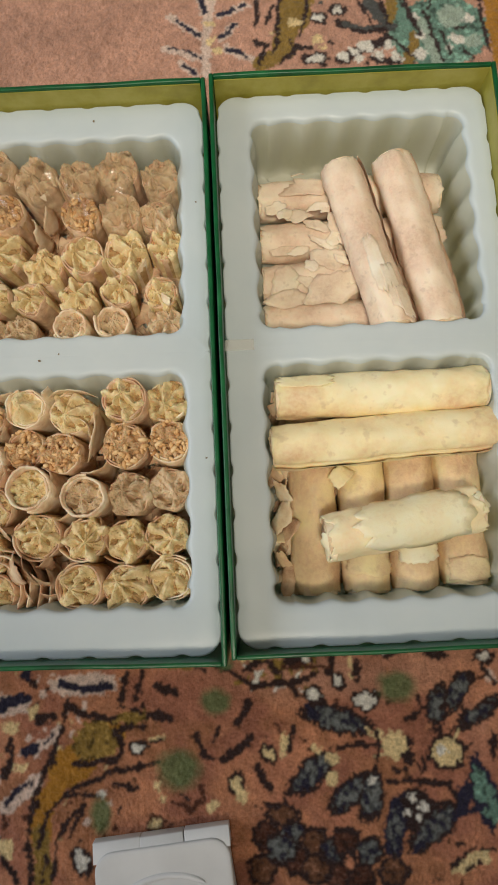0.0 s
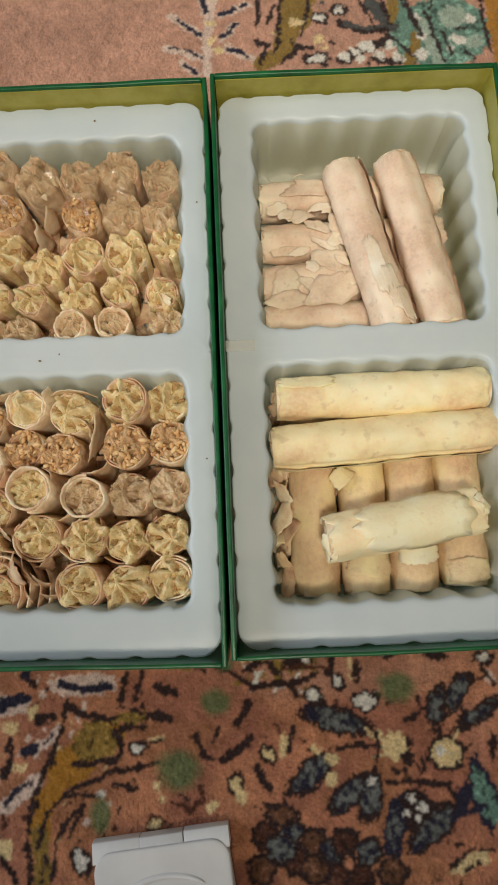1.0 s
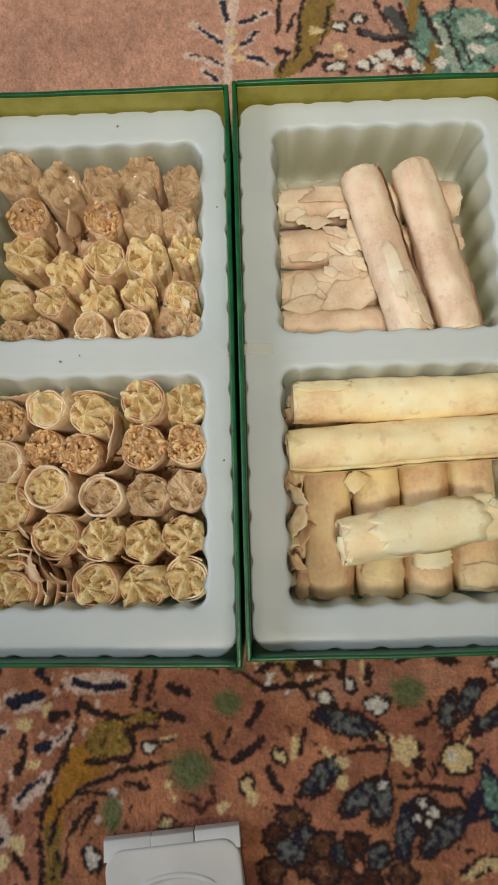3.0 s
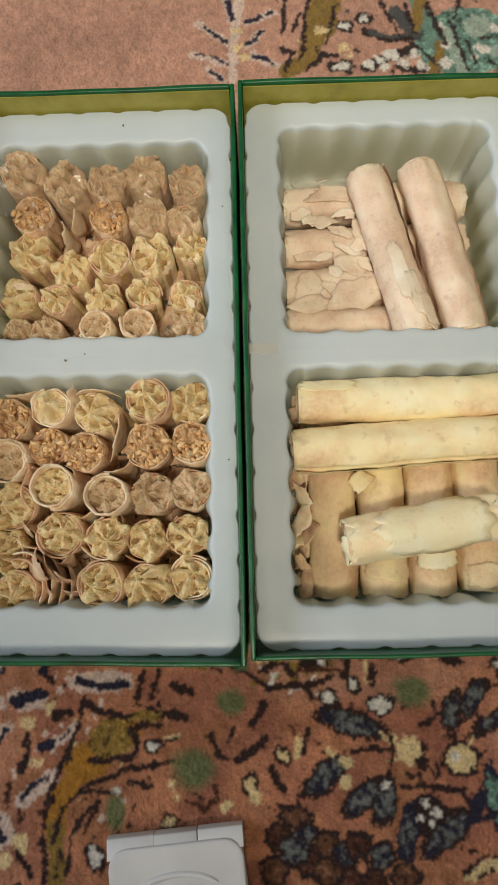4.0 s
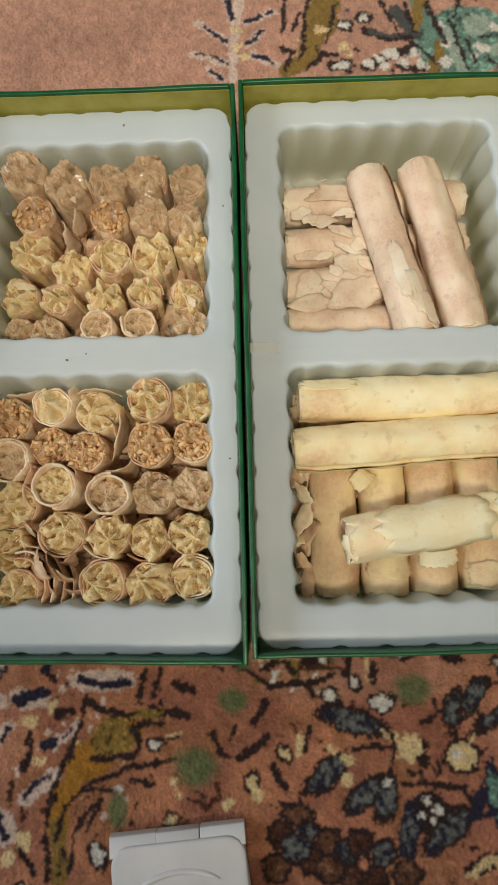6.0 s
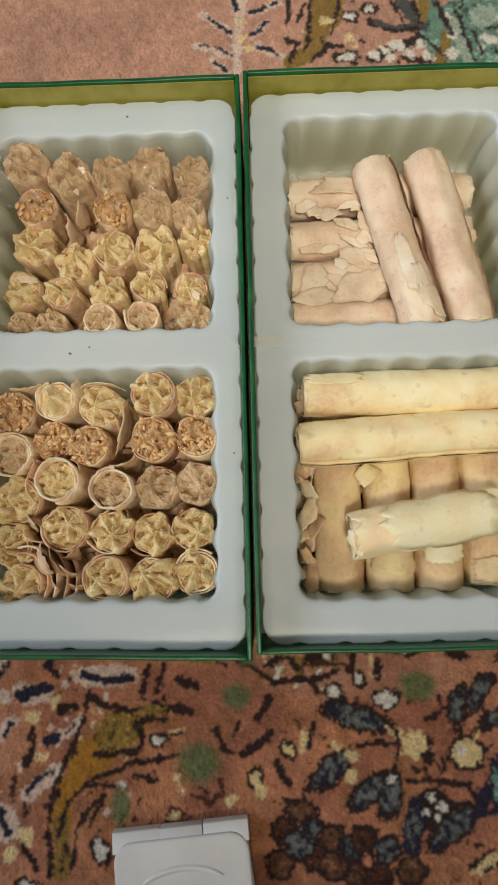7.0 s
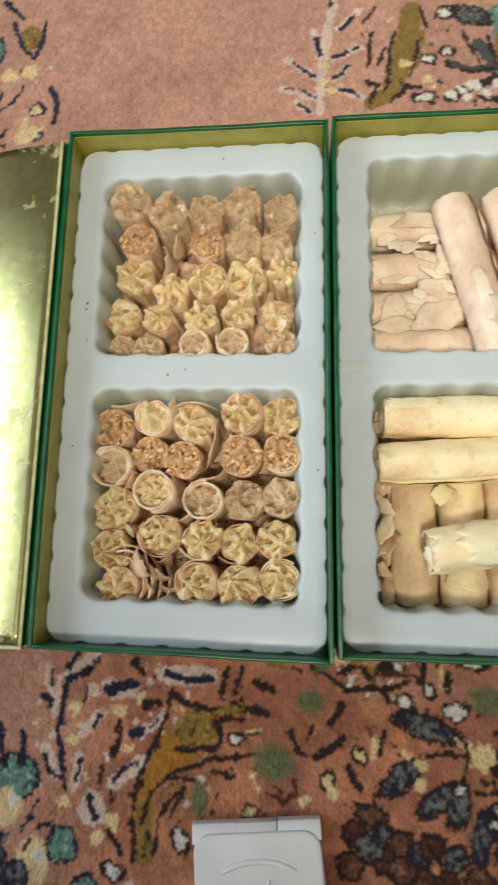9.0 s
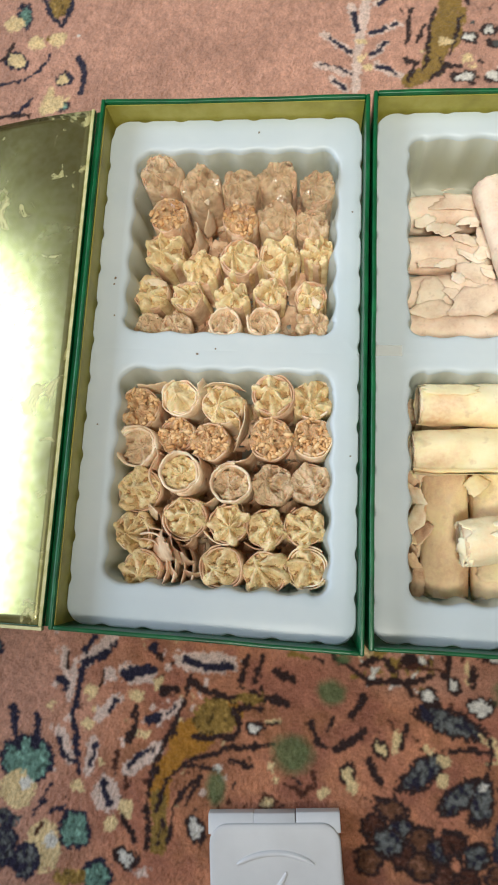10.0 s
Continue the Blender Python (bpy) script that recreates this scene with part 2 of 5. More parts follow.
def lid_board(ob, hinge_x, y0, y1, width):
    """The opened lid: a bowed green board faced with gold foil, joined by a hinge strip."""
    cx, cy = ob.location.x, ob.location.y

    def sheet(u0, u1, v0, v1, low, high, nu, nv, ripple=0.0):
        """A slab of the lid, following its bow away from the hinge."""
        bm = bmesh.new()
        levels = []
        for h in (low, high):
            rows = []
            for i in range(nu + 1):
                u = u0 + (u1 - u0) * i / nu
                drop = 0.10 * u + 1.15 * u * u
                rows.append([bm.verts.new((hinge_x - u - cx, v0 + (v1 - v0) * k / nv - cy, RIM - 0.006 - drop + h + ripple * noise.noise((u * 38, (v1 - v0) * k / nv * 22, 3.0)))) for k in range(nv + 1)])
            levels.append(rows)
        for rows, up in ((levels[1], True), (levels[0], False)):
            for i in range(nu):
                for k in range(nv):
                    f = (rows[i][k], rows[i][k + 1], rows[i + 1][k + 1], rows[i + 1][k])
                    bm.faces.new(f if up else f[::-1])
        lo, hi = levels
        for i in range(nu):
            bm.faces.new((lo[i][0], lo[i + 1][0], hi[i + 1][0], hi[i][0])), bm.faces.new((lo[i + 1][nv], lo[i][nv], hi[i][nv], hi[i + 1][nv]))
        for k in range(nv):
            bm.faces.new((lo[0][k + 1], lo[0][k], hi[0][k], hi[0][k + 1])), bm.faces.new((lo[nu][k], lo[nu][k + 1], hi[nu][k + 1], hi[nu][k]))
        bmesh.ops.recalc_face_normals(bm, faces=bm.faces[:])
        return bm

    lid = part("lid", sheet(0, width, y0, y1, -0.003, 0.0, 24, 2), GREEN, ob, "opened green board lid", smooth=False)
    part("foil_lining", sheet(0.0022, width - 0.002, y0 + 0.0006, y1 - 0.0006, 0.0004, 0.0009, 40, 60, 0.00008), FOIL, lid, "scuffed shiny gold foil lining")
    part("lid_edge", sheet(0.0002, 0.0022, y0, y1, 0.0004, 0.0012, 2, 2), EDGE, lid, "worn pale edge of the lid", smooth=False)
    part("front_edge", sheet(0.0002, width, y0 - 0.0022, y0 - 0.0004, -0.003, 0.0010, 24, 2), EDGE, lid, "worn pale front edge of the lid", smooth=False)
    part("hinge_strip", box_bm(hinge_x + 0.0004 - cx, -0.1724 - cx, y0 - cy, y1 - cy, RIM - 0.0105, RIM - 0.0075, 0.0008), GREEN, ob)
    return lid


def rounded(x0, x1, y0, y1, r, angle, cx, cy):
    """Where the ray from (cx, cy) at that angle leaves a rounded rectangle."""
    c, s = math.cos(angle), math.sin(angle)
    lo, hi = 0.0, 0.5
    for _ in range(32):
        m = (lo + hi) / 2
        px, py = cx + c * m, cy + s * m
        qx, qy = max(x0 + r - px, px - x1 + r, 0), max(y0 + r - py, py - y1 + r, 0)
        inside = x0 < px < x1 and y0 < py < y1 and math.hypot(qx, qy) < r + 1e-9
        lo, hi = (m, hi) if inside else (lo, m)
    return cx + c * lo, cy + s * lo


def rect_loop(x0, x1, y0, y1, r, n):
    """n points evenly along a rounded rectangle, with outward normals and arc lengths."""
    segs, out = [], []
    sx, sy, arc = x1 - x0 - 2 * r, y1 - y0 - 2 * r, math.pi * r / 2
    total = 2 * (sx + sy) + 4 * arc
    for k in range(n):
        s = total * k / n
        for (ax, ay), (dx, dy), ln, (ox, oy), a0 in (((x1, y0 + r), (0, 1), sy, (x1 - r, y1 - r), 0), ((x1 - r, y1), (-1, 0), sx, (x0 + r, y1 - r), 90), ((x0, y1 - r), (0, -1), sy, (x0 + r, y0 + r), 180), ((x0 + r, y0), (1, 0), sx, (x1 - r, y0 + r), 270)):
            if s < ln:
                out.append((ax + dx * s, ay + dy * s, math.cos(radians(a0)), math.sin(radians(a0)), total * k / n, 1.0))
                break
            s -= ln
            if s < arc:
                a = radians(a0) + s / r
                out.append((ox + r * math.cos(a), oy + r * math.sin(a), math.cos(a), math.sin(a), total * k / n, 0.55))
                break
            s -= arc
    return out


def tray(name, x0, x1, y0, y1, cells, label, askew=0.0):
    """A vacuum-formed insert: a flange with two deep cells whose walls are fluted."""
    ox, oy, oz = (x0 + x1) / 2, (y0 + y1) / 2, BASE_Z
    ob = tagged(empty(name, ox, oy, oz), label, "tray", "plastic trays")
    flange = bmesh.new()
    ymid = (cells[0][3] + cells[1][2]) / 2
    for k, (a, b, c, d) in enumerate(cells):
        n = 420
        lp = rect_loop(a, b, c, d, 0.013, n)
        ca, cc = (a + b) / 2, (c + d) / 2
        round_way = lp[-1][4] * n / (n - 1)
        flutes = round(round_way / 0.0222)
        fl = lambda s: 0.5 + 0.5 * math.cos(s / round_way * flutes * 2 * math.pi)
        loops = []
        # flange out to the tray's edge, then the skirt
        e0, e1 = (y0, ymid) if k == 0 else (ymid, y1)
        edge = []
        for x, y, nx, ny, s, q in lp:
            px, py = rounded(x0, x1, y0, y1, 0.012, math.atan2(y - cc, x - ca), ca, cc)
            if not e0 <= py <= e1:
                t = ((e0 if py < e0 else e1) - cc) / (py - cc)
                px, py = ca + (px - ca) * t, cc + (py - cc) * t
            if abs(py - ymid) > 1e-4:
                along = px if min(py - y0, y1 - py) < 0.003 else py
                nick = 0.0011 * max(0.0, math.cos(along / 0.0245 * 2 * math.pi) - 0.45) / 0.55
                px, py = px + (ca - px) / 0.08 * nick * (min(px - x0, x1 - px) < 0.003), py + (nick if py < y0 + 0.003 else -nick if py > y1 - 0.003 else 0)
            edge.append((px, py))
        free = [abs(py - ymid) > 1e-5 for px, py in edge]
        loops.append([(px, py, TRAY_Z - (0.007 if f else 0)) for (px, py), f in zip(edge, free)])
        for t, dz in ((0.0, 0.0015), (0.025, 0.0003), (0.06, 0.0), (0.5, -0.0001), (0.85, 0.0)):
            loops.append([(px + (x - px) * t, py + (y - py) * t, TRAY_Z - (dz if f else 0) + 0.0016 * t * (1 - t) * noise.noise((px * 40, py * 40, t))) for (px, py), (x, y, *_), f in zip(edge, lp, free)])
        # lip and fluted walls
        depth = TRAY_Z - BASE_Z - 0.004
        for t in (0.0, 0.008, 0.02, 0.04, 0.07, 0.12, 0.2, 0.3, 0.45, 0.6, 0.75, 0.88, 0.95, 0.985, 1.0):
            row = []
            for x, y, nx, ny, s, q in lp:
                inset = 0.0020 * math.sqrt(min(t / 0.03, 1)) + 0.0022 * t + (0.0030 * ((t - 0.9) / 0.1) ** 2 if t > 0.9 else 0)
                inset += (0.0040 * min(0.26 + t / 0.3, 1) * fl(s) ** 1.3 * q) * (1.0 - 0.3 * t)
                row.append((x - nx * inset, y - ny * inset, TRAY_Z - depth * t))
            loops.append(row)
        for t in (0.5, 0.1):
            loops.append([(ca + (p[0] - ca) * t, cc + (p[1] - cc) * t, p[2]) for p in loops[-1]] if t == 0.5 else [(ca + (p[0] - ca) * t, cc + (p[1] - cc) * t, p[2]) for p in loops[-2]])
        local = [[(p[0] - ox, p[1] - oy, p[2] - oz) for p in lo] for lo in loops]
        bm = loft(local[5:], cap_end=True)
        for f in bm.faces:
            f.material_index = int(f.calc_center_median().z + oz < TRAY_Z - 0.004)
        part("cell", slant(bm, ox, oy, askew), (TRAY, THIN), ob)
        half = loft(local[:6])
        piece = bpy.data.meshes.new("piece")
        half.to_mesh(piece)
        half.free()
        flange.from_mesh(piece)
        bpy.data.meshes.remove(piece)
    part("flange", slant(flange, ox, oy, askew), TRAY, ob)
    return ob


box_a = gift_box("pastry_box", -0.1722, 0.0, -0.0036, 0.3315, 0.0024, "open green box lined in gold, of standing rolls", 0.0040)
box_b = gift_box("pastry_box", 0.0020, 0.1738, -0.0010, 0.3335, 0.0022, "open green box lined in gold, of lying rolls")
lid_board(box_a, -0.1775, 0.0015, 0.3285, 0.165)
tray("tray", -0.1688, -0.0034, -0.0009, 0.3278, ((-0.1515, -0.0160, 0.0215, 0.1575), (-0.1525, -0.0160, 0.1760, 0.3075)), "milky white plastic tray holding standing pastry rolls", 0.0040)
tray("tray", 0.0054, 0.1704, 0.0015, 0.3298, ((0.0230, 0.1585, 0.0215, 0.1600), (0.0230, 0.1595, 0.1765, 0.3150)), "milky white plastic tray holding lying pastry rolls")


# a strip of clear tape and a few crumbs on the flanges
CRUMB = Mat("brown_crumb", lin(128, 110, 88), 0.8)
TAPE = Mat("clear_tape", lin(236, 236, 230), 0.1, 0.0, Alpha=0.3)
tape = tagged(mesh_object("tape_strip", box_bm(0.0048, 0.0215, 0.1660, 0.1725, TRAY_Z + 0.0006, TRAY_Z + 0.0009), TAPE, smooth=False), "short strip of clear tape on the tray", "tape")
crumbs = random.Random(8)


def crumb(x, y, z, s):
    bm = bmesh.new()
    bmesh.ops.create_icosphere(bm, subdivisions=2, radius=1.0)
    for v in bm.verts:
        v.co *= 1 + 0.35 * noise.noise(v.co * 1.5 + Vector((x * 900, y * 900, 0)))
        v.co = (v.co.x * s * crumbs.uniform(0.98, 1.02), v.co.y * s * 0.7, v.co.z * s * 0.5)
    ob = tagged(mesh_object("crumb", bm, CRUMB), "tiny dark crumb on the white tray flange", "crumb", "crumbs on the trays")
    ob.matrix_world = pose(x, y, z + s * 0.4, 0, 0, crumbs.uniform(0, 180))


for x, y, s in ((-0.1015, 0.1655, 0.0009), (-0.0905, 0.1690, 0.0006), (-0.1570, 0.2150, 0.0009), (-0.1575, 0.2110, 0.0008), (-0.1555, 0.1900, 0.0007), (-0.0080, 0.1050, 0.0006), (-0.0090, 0.2600, 0.0006), (-0.0700, 0.3170, 0.0008), (-0.1600, 0.1200, 0.0006)):
    crumb(x, y, TRAY_Z, s)


# ---- pastry materials ----
def dough(name, dark, mid, pale, patch=70, rough=0.7, relief=0.0005, spots=0.0):
    m = Mat(name, mid, rough, 0.0, Subsurface_Weight=0.12, Subsurface_Scale=0.004)
    big, small = m.noise(patch, 4, 0.5), m.noise(patch * 11, 5, 0.65)
    c = m.ramp(big, (0.33, dark), (0.5, mid), (0.66, pale))
    m.colour(m.mix(m.ramp(small, (0.35, (0, 0, 0)), (0.75, (0.5, 0.5, 0.5))), c, pale))
    if spots:
        s = m.noise(patch * 4.2, 3, 0.5)
        base = m.p.inputs["Base Color"].links[0].from_socket
        m.colour(m.mix(m.ramp(s, (0.60, (0, 0, 0)), (0.70, (spots, spots, spots))), base, tuple(0.72 * v for v in dark)))
        m.bump(m.noise(patch * 1.4, 3, 0.5, distort=0.4), 0.002, 0.40)
    m.rough(small, rough - 0.12, min(rough + 0.12, 1)).bump(small, relief, 0.7).bump(big, relief * 2, 0.5)
    return m


CREAM_SKIN = dough("cream_wafer_skin", lin(228, 192, 148), lin(249, 229, 178), lin(255, 244, 204), 33, 0.62, 0.0003, 0.35)
PALE_CREAM = dough("pale_cream_wafer_skin", lin(249, 220, 176), lin(254, 236, 192), lin(255, 244, 212), 42, 0.65, 0.0004, 0.3)
WORN_SKIN = dough("yellowed_sugared_skin", lin(214, 178, 136), lin(237, 211, 162), lin(248, 230, 184), 38, 0.75, 0.0006, 0.25)
ROSE_SKIN = dough("rosy_wafer_skin", lin(212, 180, 154), lin(232, 206, 180), lin(244, 226, 202), 50, 0.65, 0.0003, 0.3)
CRUMB_SKIN = dough("sugared_wafer_skin", lin(208, 170, 136), lin(233, 204, 164), lin(250, 231, 176), 30, 0.8, 0.0009, 0.25)
PEEL = dough("peeling_white_wafer", lin(226, 200, 172), lin(238, 216, 190), lin(248, 232, 212), 60, 0.6, 0.0002)
SHELL = dough("baked_wafer", lin(174, 130, 98), lin(208, 170, 134), lin(234, 206, 174), 110, 0.6, 0.0003)
PALE_SHELL = dough("pale_wafer", lin(212, 174, 132), lin(235, 208, 172), lin(248, 232, 206), 110, 0.6, 0.0003)
PISTACHIO = dough("pale_pistachio_cream", lin(214, 183, 124), lin(238, 212, 156), lin(248, 230, 184), 150, 0.72, 0.0009)
HALVA = dough("taupe_nut_paste", lin(190, 158, 120), lin(222, 192, 152), lin(239, 214, 178), 160, 0.82, 0.0013)
PASTE = dough("toasted_paste", lin(162, 122, 74), lin(196, 157, 104), lin(218, 185, 132), 150, 0.82, 0.0012)
PRALINE = dough("orange_nut_paste", lin(190, 146, 102), lin(211, 171, 124), lin(228, 192, 147), 160, 0.75, 0.0012)
NUTS = Mat("chopped_roasted_nuts", lin(206, 158, 104), 0.55)
g = NUTS.t.nodes.new("ShaderNodeNewGeometry")
NUTS.colour(NUTS.ramp(g.outputs["Random Per Island"], (0.0, lin(204, 152, 98)), (0.5, lin(224, 178, 120)), (1.0, lin(242, 208, 156)))).bump(NUTS.noise(1500, 3), 0.0003)

FLOOR_OF_CELL = BASE_Z + 0.0045


def spiral_shell(R, turns, top, bottom, thick, rng, wave=0.0012, start=None):
    """A sheet rolled into a tube round z, its upper edge broken and uneven."""
    n = int(46 * turns)
    a0 = rng.uniform(0, 6.28) if start is None else start
    seed = rng.uniform(0, 99)
    loops = []
    for k in range(n + 1):
        u = k / n
        a = a0 + u * turns * 2 * math.pi
        r = R - 0.0015 * u * turns + 0.0009 * noise.noise((math.cos(a) * 2, math.sin(a) * 2, seed))
        z = top - 0.0006 * u * turns + wave * noise.noise((a * 1.1, u * 2, seed + 7)) + wave * 0.5 * noise.noise((a * 5, 0, seed))
        if u < 0.06 or u > 0.94:
            z -= 0.002 * rng.random()
        c, s = math.cos(a), math.sin(a)
        ri = r - thick
        loops.append([(r * 0.985 * c, r * 0.985 * s, bottom), (r * c, r * s, bottom + (z - bottom) * 0.7), (r * c, r * s, z - 0.0002), ((r - thick * 0.5) * c, (r - thick * 0.5) * s, z), (ri * c, ri * s, z - 0.0002), (ri * c, ri * s, z - 0.012), (ri * c, ri * s, bottom)])
    return loft(loops, close_u=False)


def piped_star(R, top, lobes, rng, ridge=0.0036, rough=1.0, cone=0.004, notch=0.20):
    """Piped filling: a raised rosette of sharp crests round an off-centre tip, its surface crumbly."""
    nr, na = 22, 108
    seed, turn, twist = rng.uniform(0, 99), rng.uniform(0, 6.28), rng.uniform(-0.35, 0.35)
    tip = Vector((rng.uniform(-0.3, 0.3), rng.uniform(-0.3, 0.3))) * R
    width = [rng.uniform(-0.5, 0.5) for _ in range(lobes)]
    tall = [rng.uniform(0.35, 1.3) for _ in range(lobes)]
    star = min(1.0, ridge / 0.004)
    bm = bmesh.new()
    rows = [[bm.verts.new((tip.x, tip.y, top + cone * 0.9))]]
    for i in range(1, nr + 1):
        p = i / nr
        row = []
        for k in range(na):
            a = 2 * math.pi * k / na
            b = (a + turn + twist * p) * lobes / (2 * math.pi)
            q = int(b) % lobes
            f = (b + width[q] * 0.2 * min(1, 2 * (1 - abs(2 * (b % 1) - 1)))) % 1.0
            crest = 1 - abs(2 * f - 1)
            rid = crest * crest * (3 - 2 * crest) * tall[q]
            pit = max(0.0, 1 - 2.2 * crest) * math.exp(-((p - 0.55 - 0.2 * width[q]) / 0.22) ** 2)
            rr = R * p * (1 - star * notch * (1 - min(rid, 1.0)) * min(1, p / 0.5))
            x, y = rr * math.cos(a) + tip.x * (1 - p), rr * math.sin(a) + tip.y * (1 - p)
            env = min(1.0, p / 0.35) * (1 - 0.35 * p)
            n1 = noise.noise((x * 260, y * 260, seed))
            n2 = noise.noise((x * 620, y * 620, seed + 3))
            n3 = noise.noise((x * 1500, y * 1500, seed + 5))
            crumb = 0.0015 * n1 - 0.0015 * abs(n2) + 0.0007 * n3
            rid *= 1 - 0.45 * max(0.0, noise.noise((x * 190, y * 190, seed + 9))) * min(rough, 1.4)
            z = top + cone * (0.9 - 1.5 * p ** 1.25) + ridge * (rid - 0.45) * env + rough * crumb - 0.8 * ridge * pit
            if n1 < -0.22:
                z -= 0.0022 * rough * min(1.0, (-0.22 - n1) * 7)
            if p > 0.97:
                z -= 0.004
            row.append(bm.verts.new((x, y, z)))
        rows.append(row)
    for k in range(na):
        bm.faces.new((rows[0][0], rows[1][k], rows[1][(k + 1) % na]))
    for a, b in zip(rows[1:], rows[2:]):
        for k in range(na):
            bm.faces.new((a[k], b[k], b[(k + 1) % na], a[(k + 1) % na]))
    skirt = [bm.verts.new((v.co.x * 0.96, v.co.y * 0.96, FLOOR_OF_CELL)) for v in rows[-1]]
    for k in range(na):
        bm.faces.new((rows[-1][k], skirt[k], skirt[(k + 1) % na], rows[-1][(k + 1) % na]))
    return bm


def nut_bits(R, top, count, rng):
    bm = bmesh.new()
    for _ in range(count):
        rr, a = R * math.sqrt(rng.random()), rng.uniform(0, 6.28)
        s = rng.uniform(0.0010, 0.0019)
        m = pose(rr * math.cos(a), rr * math.sin(a), top + rng.uniform(-0.0006, 0.0012), rng.uniform(-40, 40), rng.uniform(-40, 40), rng.uniform(0, 360)) @ Matrix.Diagonal((s * rng.uniform(1.2, 2.0), s * 0.85, s * rng.uniform(0.5, 0.9), 1))
        got = bmesh.ops.create_icosphere(bm, subdivisions=1, radius=1.0, matrix=m)
        for v in got["verts"]:
            v.co += Vector((rng.uniform(-1, 1), rng.uniform(-1, 1), rng.uniform(-1, 1))) * s * 0.22
    return bm


LOOK = {"C": "pale pistachio cream", "R": "pale pistachio cream within a wafer rim", "S": "smooth pale cream", "N": "orange chopped nuts", "H": "taupe nut paste", "Q": "taupe cream within a wide wafer rim"}
rolls = random.Random(11)


def standing_roll(x, y, top, kind, room):
    """A wafer tube set on end, filled with piped cream, nuts or paste."""
    rng = random.Random(rolls.random())
    ob = tagged(empty("pastry_roll", x, y, 0), "standing wafer roll filled with " + LOOK[kind], "pastry", "standing pastry rolls")
    ob.rotation_euler = (radians(rng.uniform(-4, 4)), radians(rng.uniform(-4, 4)), rng.uniform(0, 6.28))
    lean = ob.rotation_euler.to_matrix() @ Vector((0, 0, top))
    ob.location = (x - lean.x, y - lean.y, 0)
    R = min(0.0137 + rng.uniform(-0.0004, 0.0004) + (0.0008 if kind == "Q" else 0), max(0.0108, room))
    pale = kind == "Q" or rng.random() < 0.3
    rim = {"C": -0.0035, "R": -0.0012, "S": -0.002, "N": -0.0015, "H": -0.0035, "Q": 0.0028}[kind]
    part("wafer", spiral_shell(R, rng.uniform(1.1, 1.5) if kind == "Q" else rng.uniform(1.5, 2.3), top + rim, FLOOR_OF_CELL, 0.0014 if kind == "Q" else 0.0009, rng, 0.0042 if kind == "Q" else 0.0034), PALE_SHELL if pale else SHELL, ob)
    if kind in "CRQ":
        if kind == "Q":
            fill = piped_star(R * 0.90, top - 0.0015, 5, rng, 0.0022, 1.7, 0.0015)
        else:
            fill = piped_star(R * (1.13 if kind == "C" else 1.05), top - 0.0005, rng.choice((5, 6, 6, 7)), rng, 0.0050, 1.5, 0.0034, 0.25 if kind == "C" else 0.30)
            part("paste", piped_star(R * 0.97, top - 0.0040, 5, rng, 0.0016, 1.8, 0.0008), PASTE, ob, "toasted brown paste under the cream")
        part("filling", fill, HALVA if kind == "Q" and rng.random() < 0.8 else PISTACHIO, ob, "rough nut cream" if kind == "Q" else "piped cream rosette")
    elif kind == "S":
        part("filling", piped_star(R * 0.9, top - 0.001, 3, rng, 0.0034, 0.7, 0.005), PISTACHIO, ob)
    elif kind == "H":
        part("filling", piped_star(R * 1.10, top - 0.0005, 6, rng, 0.0030, 1.7, 0.0016), HALVA, ob, "crumbly nut paste")
    else:
        part("filling", piped_star(R * 0.98, top - 0.0010, 5, rng, 0.0012, 1.5, 0.0016), PRALINE, ob, "orange nut paste")
        tagged(part("nut_crust", nut_bits(R * 0.90, top - 0.0016, 46, rng), NUTS, ob), kind="stuff")
    return ob


# the cell nearer the stand, then the far cell
NEAR = ((-0.1390, 0.1340, 0.062, "N"), (-0.1120, 0.1400, 0.066, "S"), (-0.0860, 0.1360, 0.066, "C"), (-0.0550, 0.1425, 0.068, "R"), (-0.0300, 0.1420, 0.061, "C"),
       (-0.1380, 0.1090, 0.060, "Q"), (-0.1140, 0.1170, 0.061, "N"), (-0.0920, 0.1130, 0.065, "N"), (-0.0550, 0.1160, 0.065, "N"), (-0.0300, 0.1180, 0.062, "N"),
       (-0.1350, 0.0830, 0.061, "C"), (-0.1090, 0.0930, 0.065, "Q"), (-0.0770, 0.0870, 0.068, "Q"), (-0.0530, 0.0880, 0.062, "H"), (-0.0300, 0.0900, 0.060, "H"),
       (-0.1360, 0.0570, 0.061, "C"), (-0.1040, 0.0660, 0.065, "R"), (-0.0780, 0.0640, 0.063, "C"), (-0.0560, 0.0620, 0.059, "C"), (-0.0330, 0.0650, 0.057, "C"),
       (-0.1300, 0.0355, 0.063, "C"), (-0.0810, 0.0380, 0.065, "R"), (-0.0560, 0.0360, 0.063, "C"), (-0.0310, 0.0400, 0.059, "R"))
